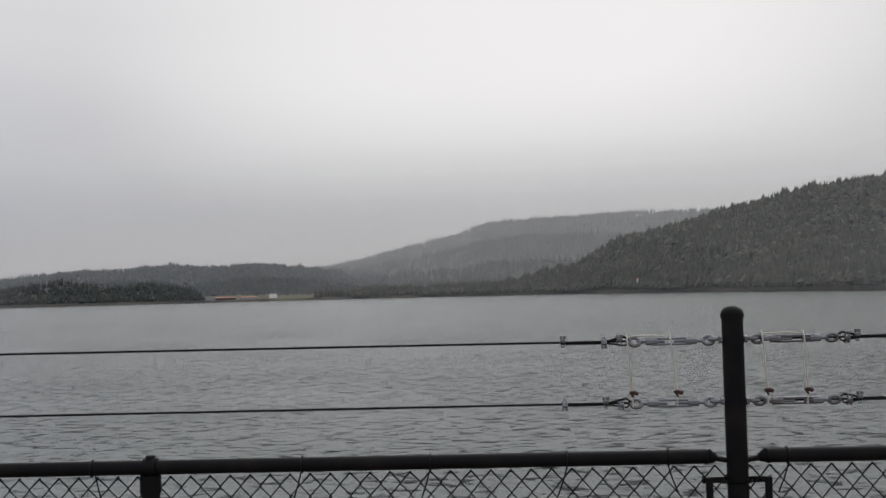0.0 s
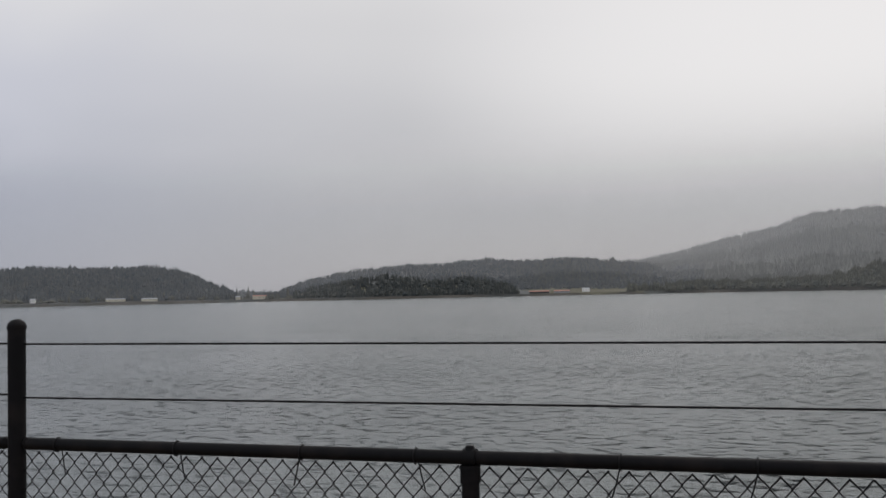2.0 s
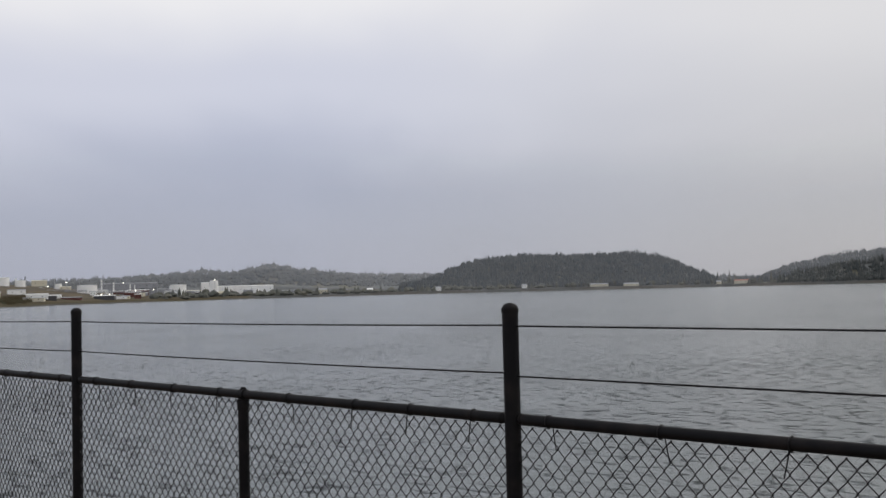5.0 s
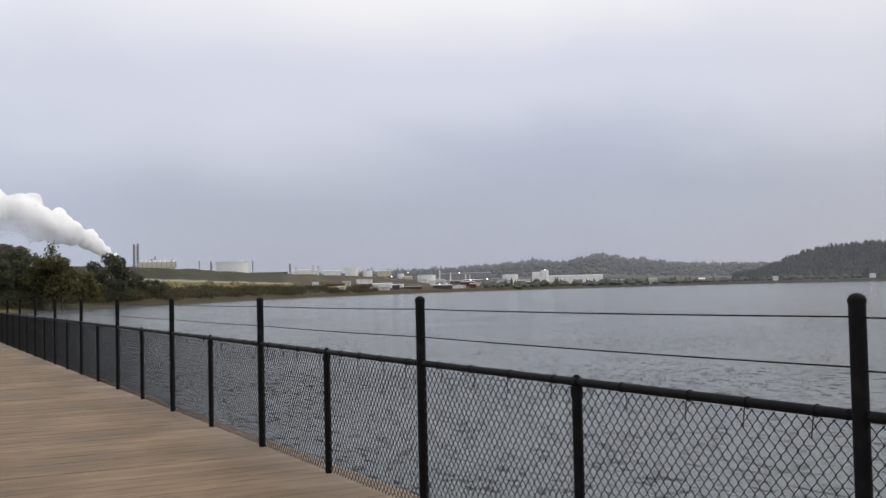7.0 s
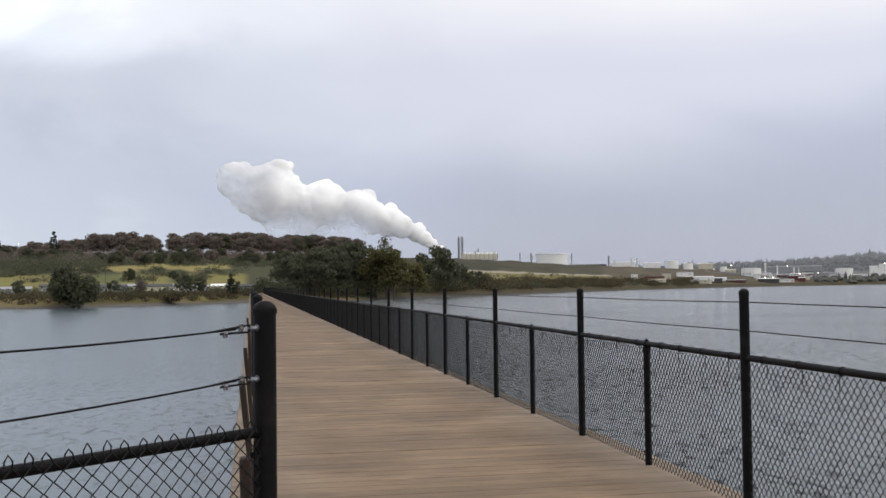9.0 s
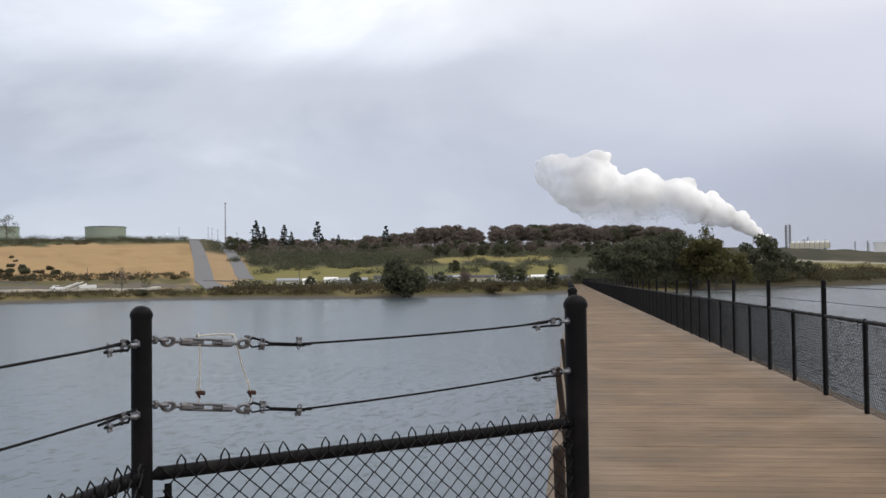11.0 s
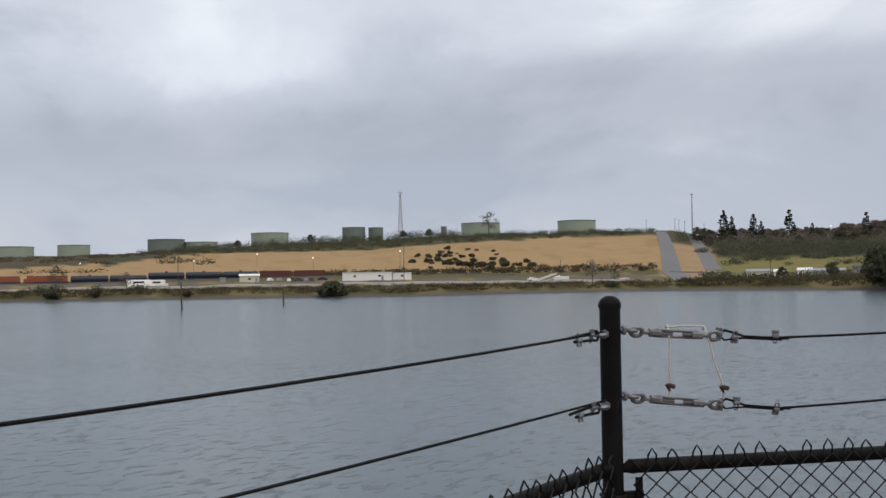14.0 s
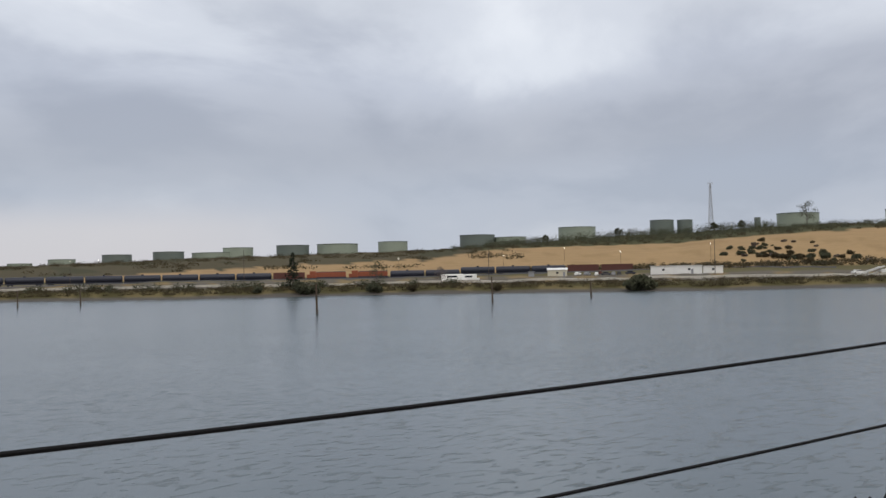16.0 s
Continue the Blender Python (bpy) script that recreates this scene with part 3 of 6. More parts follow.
def cable_part(a, b, sag, parent, name="cable"):
    a, b = Vector(a), Vector(b)
    bm = bmesh.new()
    wire(bm, [a.lerp(b, t / 12) - Vector((0, 0, sag * 4 * (t / 12) * (1 - t / 12))) for t in range(13)], 0.0034, 6)
    return part(name, bm, CABLE, parent)


def fence_line(name, label, y, start, bays, thick, group, spans=()):
    """A run of tall and short posts with rail, mesh and two cables, one thing a bay."""
    made = []
    x = start
    for i in range(bays):
        span = spans[i] if i < len(spans) else BAY
        a, b = along(x, y), along(x - span, y)
        x -= span
        fit_span = Matrix.Diagonal((span / BAY, 1, 1, 1))
        turn = math.degrees(math.atan2(b.y - a.y, b.x - a.x))
        ob = thing(name, label, "fence", Matrix.Translation(a) @ pose(0, 0, 0, 0, 0, turn), group)
        part("post", THICK_POST if i in thick else POST, None, ob, m=pose(0, 0, 0, 0, 0, 20 * (i % 7)))
        part("short_post", SHORT_POST, None, ob, m=pose(span / 2, 0, 0))
        part("top_rail", RAIL_BAY, None, ob, m=pose(0, 0, RAIL_Z) @ fit_span)
        for k in range(2):
            if i < 7:
                ties(ob, k * span / 2, span / 2)
            if i < 16:
                part("chain_link", LINKS[(i + k) % 2], None, ob, m=pose(k * span / 2, 0, 0) @ fit_span)
        length = (b - a).length
        for z in (UPPER, LOWER):
            if i < 16:
                cable_part((0.0, 0, z + 0.011), (length, 0, z + 0.011), 0.006, ob)
        if i >= 16:
            part("chain_link", FAR_LINK, None, ob, m=pose(0, 0, 0))
        made.append(ob)
    return made


bm = bmesh.new()
for k in range(16):
    tube(bm, (k * BAY / 15, 0, 0.02), (k * BAY / 15, 0, RAIL_Z - 0.03), 0.012, n=4)
for z in (0.02, 0.3, 0.6, UPPER, LOWER):
    tube(bm, (0, 0, z), (BAY, 0, z), 0.008, n=4)
FAR_LINK = finish(bm, "chain_link", BLACK_WIRE, 0)

GATE_X = 0.689
right_bays = fence_line("railing_bay", "black chain-link railing with capped posts and two cables", FENCE_Y, -2.709, 72, (), "railing along the open bay", (3.507, 3.371, 3.527, 3.549))
# the first bay, a little shorter, and the bay on the other side of its post
FIRST = 3.398
ob = thing("railing_bay", "black chain-link railing with cables running to turnbuckles", "fence", pose(GATE_X, FENCE_Y, 0, 0, 0, 180), "railing along the open bay")
part("post", POST, None, ob)
part("short_post", SHORT_POST, None, ob, m=pose(1.725, 0, 0))
part("top_rail", rail_mesh(FIRST, 0.0215, 0.085), None, ob, m=pose(0, 0, RAIL_Z))
for k in range(2):
    ties(ob, k * FIRST / 2, FIRST / 2)
    part("chain_link", chain_link(FIRST / 2, RAIL_Z - 0.026, 0.012, 0.0, 0.0302), None, ob, m=pose(k * FIRST / 2, 0, 0))
for z in (UPPER, LOWER):
    cable_part((0.3, 0, z), (FIRST, 0, z + (0.008 if z == UPPER else 0)), 0.0, ob)
for s in (-1, 1):
    for z in (RAIL_Z - 0.07, 0.5, 0.12):
        bm = bmesh.new()
        ring(bm, (0, 0, 0), 0.041, 0.004, "Z", 14, 4)
        box(bm, 0.055, 0.012, 0.017, pose(s * 0.062, -0.012, 0))
        tube(bm, (s * 0.06, -0.012, 0), (s * 0.1, -0.012, 0), 0.006, n=6)
        tube(bm, (s * 0.092, -0.012, 0), (s * 0.1, -0.012, 0), 0.011, n=6)
        part("brace_band", bm, BLACK_STEEL, ob, m=pose(0, 0, z))
    bm = bmesh.new()
    box(bm, 0.02, 0.007, RAIL_Z - 0.05, pose(s * 0.085, 0.01, RAIL_Z / 2 - 0.035))
    part("tension_bar", bm, BLACK_STEEL, ob)
ob = thing("railing_bay", "black chain-link railing bay with cables tensioned at a capped post", "fence", pose(GATE_X + BAY, FENCE_Y, 0, 0, 0, 180), "railing along the open bay")
part("post", POST, None, ob)
part("short_post", SHORT_POST, None, ob, m=pose(HALF, 0, 0))
part("top_rail", rail_mesh(BAY, 0.0215, 0.05, 0.085), None, ob, m=pose(0, 0, RAIL_Z))
for k in range(2):
    ties(ob, k * HALF, HALF)
    part("chain_link", LINKS[k], None, ob, m=pose(k * HALF, 0, 0))
for z in (UPPER, LOWER):
    cable_part((0, 0, z), (BAY, 0, z), 0.006, ob)

# the far side, beyond the corner of the lookout
CORNER = Vector((-3.598, 0.122, 0))
ELBOW = Vector((-2.545, -0.998, 0))
left_bays = fence_line("railing_bay", "black chain-link railing bay seen end on along the boardwalk", LEFT_Y, CORNER.x, 72, (0,), "railing along the sheltered side")


def lookout_panel(a, b, label):
    """One side of the lookout: rail, mesh whose twisted ends stand above the rail, and cables."""
    d = b - a
    ob = thing("lookout_railing", label, "fence", Matrix.Translation(a) @ pose(0, 0, 0, 0, 0, math.degrees(math.atan2(d.y, d.x))), "railing round the lookout")
    part("post", SLIM_POST, None, ob)
    part("top_rail", rail_mesh(d.length, 0.0185), None, ob, m=pose(0, 0, RAIL_Z))
    part("chain_link", chain_link(d.length - 0.08, RAIL_Z + 0.012, 0.012, 0.032, 0.0315), None, ob, m=pose(0.04, -0.026, 0))
    for x, s in ((0.0, 1), (d.length, -1)):
        bm = bmesh.new()
        box(bm, 0.018, 0.006, RAIL_Z - 0.05, pose(x + s * 0.062, -0.02, RAIL_Z / 2))
        part("tension_bar", bm, BLACK_STEEL, ob)
        for z in (RAIL_Z - 0.07, 0.5, 0.12):
            bm = bmesh.new()
            ring(bm, (0, 0, 0), 0.033, 0.004, "Z", 14, 4)
            box(bm, 0.05, 0.012, 0.02, pose(s * 0.05, -0.012, 0))
            part("brace_band", bm, BLACK_STEEL, ob, m=pose(x, 0, z))
    return ob, d.length


NEXT = Vector((1.14, -1.18, 0))
LAST = Vector((2.28, LEFT_Y, 0))
panel, span = lookout_panel(ELBOW, CORNER, "black chain-link lookout railing whose cables hang from turnbuckles")
outer, outer_span = lookout_panel(NEXT, ELBOW, "black chain-link lookout railing with slack cables on the water side")
third, third_span = lookout_panel(LAST, NEXT, "black chain-link lookout railing beside the boardwalk")
fourth, fourth_span = lookout_panel(Vector((6.0, LEFT_Y, 0)), LAST, "black chain-link boardwalk railing beside the lookout")
for o, s, sag in ((outer, outer_span, 0.028), (third, third_span, 0.004), (fourth, fourth_span, 0.01)):
    for z in (UPPER, LOWER):
        cable_part((0.0, 0, z + (0.005 if z == UPPER else 0.017)), (s, 0, z + (0.006 if z == UPPER else 0.013)), sag if z == UPPER else 0.5 * sag, o)


# planks, laid across
def plank_mesh(length, width, name="plank"):
    bm = bmesh.new()
    box(bm, width, length, 0.06, pose(0, 0, -0.03), 0.006)
    return finish(bm, name, PLANK, 30)


deck = thing("boardwalk", "brown weathered cross-laid plank boardwalk on a timber trestle", "boardwalk", kind="structure")
PLANK_W = 0.19
plank_kinds = [plank_mesh(3.42, PLANK_W - g) for g in (0.003, 0.005, 0.009)]
wide_kinds = [plank_mesh(4.56, PLANK_W - g) for g in (0.003, 0.005, 0.009)]
x = 6.0
count = 0
far_verts, far_faces = [], []
while x > -262:
    p = along(x, (FENCE_Y + LEFT_Y) / 2, random.uniform(-0.004, 0.002))
    if count < 292:
        wide = -2.545 < x < 1.14
        if -3.65 < x < 2.3 and not wide:
            # planks cut to the slanting sides of the lookout
            low = float(np.interp(x, (-3.65, -2.545, 1.14, 2.3), (-0.05, -1.17, -1.2, -0.05)))
            kind, mid = plank_mesh(3.346 - low, PLANK_W - 0.006), (3.346 + low) / 2
        else:
            kind, mid = (wide_kinds if wide else plank_kinds)[count % 3], p.y - (0.57 if wide else 0)
        ob = part("plank", kind, None, deck, m=Matrix.Translation((p.x, mid, p.z)) @ pose(0, 0, 0, 0, 0, random.uniform(-0.12, 0.12)))
        x -= PLANK_W
    else:
        base = len(far_verts)
        w, l = PLANK_W / 2 - 0.004, 1.71
        for sx, sy, z in ((-1, -1, 0), (1, -1, 0), (1, 1, 0), (-1, 1, 0), (-1, -1, -0.06), (1, -1, -0.06), (1, 1, -0.06), (-1, 1, -0.06)):
            far_verts.append(p + Vector((sx * w, sy * l, z)))
        far_faces += [tuple(base + i for i in f) for f in ((0, 1, 2, 3), (4, 7, 6, 5), (0, 4, 5, 1), (1, 5, 6, 2), (2, 6, 7, 3), (3, 7, 4, 0))]
        x -= PLANK_W
    count += 1
ob = new("far_planks", stuff_mesh("far_planks", far_verts, far_faces, PLANK))
ob.parent = deck
tagged(ob, kind="stuff")
# stringers and pile bents under the deck
bm = bmesh.new()
for y in (LEFT_Y + 0.05, 1.0, 2.1, FENCE_Y - 0.05):
    for i in range(27):
        a, b = along(6 - i * 10, y, -0.21), along(6 - (i + 1) * 10, y, -0.21)
        box(bm, 10, 0.18, 0.3, Matrix.Translation((a + b) / 2) @ pose(0, 0, 0, 0, 0, math.degrees(math.atan2(b.y - a.y, b.x - a.x))))
box(bm, 3.5, 0.18, 0.3, pose(-0.63, -1.05, -0.21))
part("stringer", bm, TIMBER, deck)
bm = bmesh.new()
for i in range(43):
    x = 4 - i * 6
    box(bm, 0.3, 3.3, 0.3, Matrix.Translation(along(x, 1.59, -0.51)))
    for y in (0.15, 1.1, 2.1, 3.0):
        tube(bm, along(x, y, -7), along(x, y, -0.4), 0.16, n=8)
part("pile_bent", bm, PILE_WOOD, deck)
# timber struts that stay the posts from outside
bm = bmesh.new()
box(bm, 0.06, 0.04, 1.1, pose(0, 0, 0, 4, 0, 0), 0.006)
STRUT = finish(bm, "outer_strut", STRUT_WOOD, 30)
for i in range(6):
    part("outer_strut", STRUT, None, deck, m=Matrix.Translation(along(CORNER.x - 0.22 - i * BAY, LEFT_Y - 0.055, 0.28)) @ pose(0, 0, 0, random.uniform(-3, 2), 0, random.uniform(-4, 4)))


# ---- cable fittings ----
def turnbuckle(length):
    """Eye, open body with two rods, and a second eye, along x."""
    bm = bmesh.new()
    n = length
    ring(bm, (0.02, 0, 0), 0.0125, 0.0055, "Y", 14, 6, 1.1)
    tube(bm, (0.036, 0, 0), (0.07, 0, 0), 0.0055, n=8)
    for s in (-1, 1):
        box(bm, n - 0.13, 0.006, 0.007, pose(n / 2, 0, s * 0.0088), 0.0015)
    for x in (0.065, n - 0.065):
        tube(bm, (x - 0.014, 0, 0), (x + 0.014, 0, 0), 0.0112, n=8)
    tube(bm, (0.065, 0, 0), (0.11, 0, 0), 0.0045, n=8)
    tube(bm, (n - 0.10, 0, 0), (n - 0.036, 0, 0), 0.0055, n=8)
    ring(bm, (n - 0.02, 0, 0), 0.0125, 0.0055, "Y", 14, 6, 1.1)
    return finish(bm, "turnbuckle", GALVANISED, 40)


def clamp_mesh():
    """A wire-rope clip: saddle, U-bolt and two nuts."""
    bm = bmesh.new()
    box(bm, 0.022, 0.02, 0.014, pose(0, 0, -0.006), 0.003)
    for s in (-1, 1):
        tube(bm, (s * 0.007, 0, -0.022), (s * 0.007, 0, 0.012), 0.0033, n=6)
        tube(bm, (s * 0.007, 0, -0.026), (s * 0.007, 0, -0.014), 0.0065, n=6)
    wire(bm, [(-0.007, 0, 0.01), (-0.004, 0, 0.018), (0.004, 0, 0.018), (0.007, 0, 0.01)], 0.0033, 6)
    return finish(bm, "wire_clip", GALVANISED, 40)


def eye_bolt_mesh():
    bm = bmesh.new()
    tube(bm, (-0.05, 0, 0), (0.014, 0, 0), 0.0055, n=8)
    tube(bm, (0.002, 0, 0), (0.011, 0, 0), 0.012, n=6)
    ring(bm, (0.026, 0, 0), 0.0125, 0.0062, "Z", 14, 6, 1.0)
    return finish(bm, "eye_bolt", GALVANISED, 40)


TURN_A, CLAMP, EYE = turnbuckle(0.235), clamp_mesh(), eye_bolt_mesh()


def tensioner(m, tail, clips, group, label, upside=False):
    """An eye bolt in the post, a turnbuckle and the doubled cable end with its clips, along x from the post."""
    ob = thing("cable_tensioner", label, "turnbuckle", m, group)
    part("eye_bolt", EYE, None, ob)
    part("turnbuckle", TURN_A, None, ob, m=pose(0.02, 0, -0.003, 25) @ Matrix.Diagonal((1.1, 1, 1, 1)))
    bm = bmesh.new()
    s = 0.27
    wire(bm, [(s + 0.0, 0, 0.002), (s + 0.015, 0, 0.013), (s + 0.04, 0, 0.008), (s + 0.07, 0, 0.0), (s + tail, 0, 0.0)], 0.0034, 6)
    wire(bm, [(s + 0.0, 0, 0.002), (s + 0.015, 0, -0.013), (s + 0.04, 0, -0.008), (s + 0.07, 0, -0.0048), (s + tail - 0.02, 0, -0.0045)], 0.0026, 6)
    part("cable_end", bm, CABLE, ob)
    for i, c in enumerate(clips):
        part("wire_clip", CLAMP, None, ob, m=pose(s + c, 0, 0, 180 if (i % 2) ^ upside else 15, 0, 0) @ Matrix.Scale(0.75, 4))
    return ob


def hanger(x, top, low, drift, m, over=0.0):
    """A cord looped over the upper fitting, holding a red-brown clip on the lower cable."""
    ob = thing("hanging_cord", "thin white cord tied between cables with a red-brown clip", "cord", m, "cords on the cables")
    bm = bmesh.new()
    wire(bm, [(x, 0.012, top + 0.012), (x, 0, top + 0.02), (x, -0.012, top + 0.004), (x + drift * 0.4, -0.012, top + (low - top) * 0.4), (x + drift, -0.008, low + 0.03), (x + drift, 0.0, low - 0.012)], 0.0025, 5)
    if over:
        wire(bm, [(x + over * t, 0.01, top + 0.012 + 0.003 * math.sin(math.pi * t)) for t in (0, 0.25, 0.5, 0.75, 1)], 0.0025, 5)
    part("cord", bm, ROPE, ob)
    bm = bmesh.new()
    box(bm, 0.022, 0.011, 0.012, pose(x + drift + 0.006, -0.006, low + 0.03, 0, 15, 0), 0.003)
    tube(bm, (x + drift - 0.006, -0.006, low + 0.035), (x + drift + 0.002, -0.006, low + 0.016), 0.006, 0.003, 6)
    part("clip", bm, CLAY, ob)
    bm = bmesh.new()
    tube(bm, (x + drift - 0.004, -0.006, low + 0.036), (x + drift - 0.006, -0.006, low + 0.066), 0.002, n=5)
    part("cord_tail", bm, ROPE, ob)
    return ob


for z in (UPPER, LOWER):
    tensioner(pose(GATE_X - 0.03, FENCE_Y, z, 0, 0, 180), 0.22, (0.03, 0.075, 0.195), "cable tensioners", "galvanised turnbuckle tensioning a steel cable at the post", z == UPPER)
    tensioner(pose(GATE_X + 0.03, FENCE_Y, z), 0.2, (0.03, 0.06), "cable tensioners", "galvanised turnbuckle tensioning a steel cable at the post")
at = pose(GATE_X, FENCE_Y - 0.01, 0)
hanger(-0.31, UPPER, LOWER, 0.012, at, 0.11)
hanger(-0.185, UPPER, LOWER, 0.016, at)
hanger(0.08, UPPER, LOWER, 0.012, at, 0.12)
hanger(0.20, UPPER, LOWER, 0.006, at)

run = Matrix.Translation(ELBOW) @ pose(0, 0, 0, 0, 0, math.degrees(math.atan2(CORNER.y - ELBOW.y, CORNER.x - ELBOW.x)))
for z in (UPPER, LOWER):
    high = z + (0.008 if z == UPPER else 0.02)
    drop = 0.031 if z == UPPER else 0.049
    tensioner(run @ pose(0.03, 0, high, 0, 4.2 if z == UPPER else 6.3, 0), 0.20, (0.0, 0.045, 0.16), "cable tensioners", "galvanised turnbuckle with doubled cable at the lookout corner", z == UPPER)
    cable_part((0.45, 0, high - drop), (span - 0.13, 0, high - 0.003), 0.006, panel)
hanger(0.16, UPPER - 0.002, LOWER + 0.01, 0.0, run @ pose(0, 0.012, 0), 0.11)
hanger(0.265, UPPER - 0.01, LOWER, 0.045, run @ pose(0, 0.012, 0))


def cable_anchor(m, label):
    """Where a cable ends at a post: eye bolt, thimble, doubled tail and clips, along x."""
    ob = thing("cable_anchor", label, "cable fitting", m, "cable ends")
    part("eye_bolt", EYE, None, ob)
    bm = bmesh.new()
    wire(bm, [(0.035, 0, 0.0), (0.05, 0, 0.012), (0.08, 0, 0.009), (0.2, 0, 0.005)], 0.0036, 6)
    wire(bm, [(0.035, 0, 0.0), (0.05, 0, -0.012), (0.08, 0, -0.009), (0.17, 0, -0.006)], 0.0036, 6)
    part("cable_end", bm, CABLE, ob)
    part("wire_clip", CLAMP, None, ob, m=pose(0.08, 0, 0, 170) @ Matrix.Scale(0.75, 4))
    part("wire_clip", CLAMP, None, ob, m=pose(0.15, 0, 0, 10) @ Matrix.Scale(0.75, 4))
    return ob


back = math.degrees(math.atan2(ELBOW.y - CORNER.y, ELBOW.x - CORNER.x))
for z in (UPPER, LOWER):
    cable_anchor(Matrix.Translation(CORNER + Vector((0.02, -0.02, z + (0.008 if z == UPPER else 0.018)))) @ pose(0, 0, 0, 0, 3.5, back), "galvanised eye bolt and clips holding a cable at the corner post")
    cable_anchor(Matrix.Translation(ELBOW + Vector((0.03, 0, z))) @ pose(0, 0, 0, 0, 1.5, math.degrees(math.atan2(NEXT.y - ELBOW.y, NEXT.x - ELBOW.x))), "galvanised eye bolt and clips holding a slack cable")


# ---- far woods: conifers and round crowns too many to count ----
def spire(verts, faces, at, h, w, sides=5):
    """A ragged conifer: three stacked skirts."""
    for k, (z0, z1, ww) in enumerate(((0.06, 0.52, 1.0), (0.34, 0.78, 0.7), (0.62, 1.0, 0.42))):
        b = len(verts)
        turn = random.random() * 6.28
        for j in range(sides):
            u = turn + j * 6.283 / sides
            r = w * ww * random.uniform(0.7, 1.15)
            verts.append((at[0] + r * math.cos(u), at[1] + r * math.sin(u), at[2] + h * (z0 + random.uniform(-0.03, 0.03))))
        verts.append((at[0], at[1], at[2] + h * z1))
        faces.extend((b + j, b + (j + 1) % sides, b + sides) for j in range(sides))


def mound(verts, faces, at, h, w):
    """A round crown, lumpy and closed on top."""
    b = len(verts)
    for z, ww, n in ((0.05, 0.75, 6), (0.45, 1.0, 6), (0.8, 0.62, 6)):
        t = random.random()
        for j in range(n):
            u = t + j * 6.283 / n
            r = w * ww * random.uniform(0.75, 1.2)
            verts.append((at[0] + r * math.cos(u), at[1] + r * math.sin(u), at[2] + h * (z + random.uniform(-0.06, 0.06))))
    verts.append((at[0], at[1], at[2] + h))
    for k in range(2):
        for j in range(6):
            faces.append((b + k * 6 + j, b + k * 6 + (j + 1) % 6, b + k * 6 + 6 + (j + 1) % 6, b + k * 6 + 6 + j))
    faces.extend((b + 12 + j, b + 12 + (j + 1) % 6, b + 18) for j in range(6))


def woods(name, label, mat, spots, conifers, h, w):
    verts, faces = [], []
    for az, r in spots:
        p = polar(az, r, land_height(az, r) - 0.4)
        if p.z < WATER_Z + 0.3:
            continue
        hh = h * random.uniform(0.5, 1.25) * (1.0 + 0.55 * noise.noise((az * 2.2, r * 0.012, 7)))
        if random.random() < conifers:
            spire(verts, faces, p, hh * 1.12, w * random.uniform(0.55, 0.9))
        else:
            mound(verts, faces, p, hh * 0.8, w * random.uniform(0.9, 1.4))
    tagged(new(name, stuff_mesh(name, verts, faces, mat)), label, "woodland", kind="stuff")


def scatter(n, az0, az1, rings):
    out = []
    for _ in range(n):
        az = random.uniform(az0, az1)
        out.append((az, rings(az)))
    return out


woods("near_forest", "dark conifer forest on the steep hill across the bay", CONIFER, scatter(21000, -27, 7, lambda a: table(a, SHORE) + 5 + random.random() ** 1.3 * max(120, 1800 - table(a, SHORE))), 0.7, 13, 4.6)
woods("haze_grey_forest", "forest on the hill behind, greyed with painted haze", HAZE_GREY_WOOD, scatter(10000, -16, 14, lambda a: random.uniform(2350, 3400)), 0.98, 12, 4.8)
woods("middle_forest", "mixed woods on low hills, tinted with haze", HAZE_BLUE_WOOD, scatter(9000, 5, 29, lambda a: random.uniform(2250, 2800)), 0.93, 11, 5)
woods("point_forest", "dark wooded point on the far shore", POINT_WOOD, scatter(1700, 14.9, 27, lambda a: table(a, SHORE) + random.uniform(12, 190)), 0.85, 12, 5)
woods("hill_forest", "dark forest covering a rounded hill", HAZE_BLUE_WOOD, scatter(7000, 30, 47, lambda a: random.uniform(2030, 2400)), 0.92, 13, 5)
woods("low_forest", "long low line of haze-tinted forest", HAZE_BLUE_WOOD, scatter(5500, 26, 80, lambda a: random.uniform(2700, 3180)), 0.55, 13, 7)
woods("shore_trees", "thin line of dark trees on the far shore", CONIFER, scatter(420, 24, 60, lambda a: table(a, SHORE) + random.uniform(25, 130)), 0.45, 10, 6)
woods("poplar_row", "row of upright dark trees in the gap of the hills", CONIFER, [(a, 2120) for a in (26.9, 27.3, 27.9, 28.3, 28.5, 29.1, 29.4, 30.0, 30.5)], 1.0, 21, 5)
woods("shore_trees", "dark trees along the wooded shore", CONIFER, scatter(1500, -27, 9, lambda a: table(a, SHORE) + random.uniform(4, 90)), 0.8, 15, 4.6)


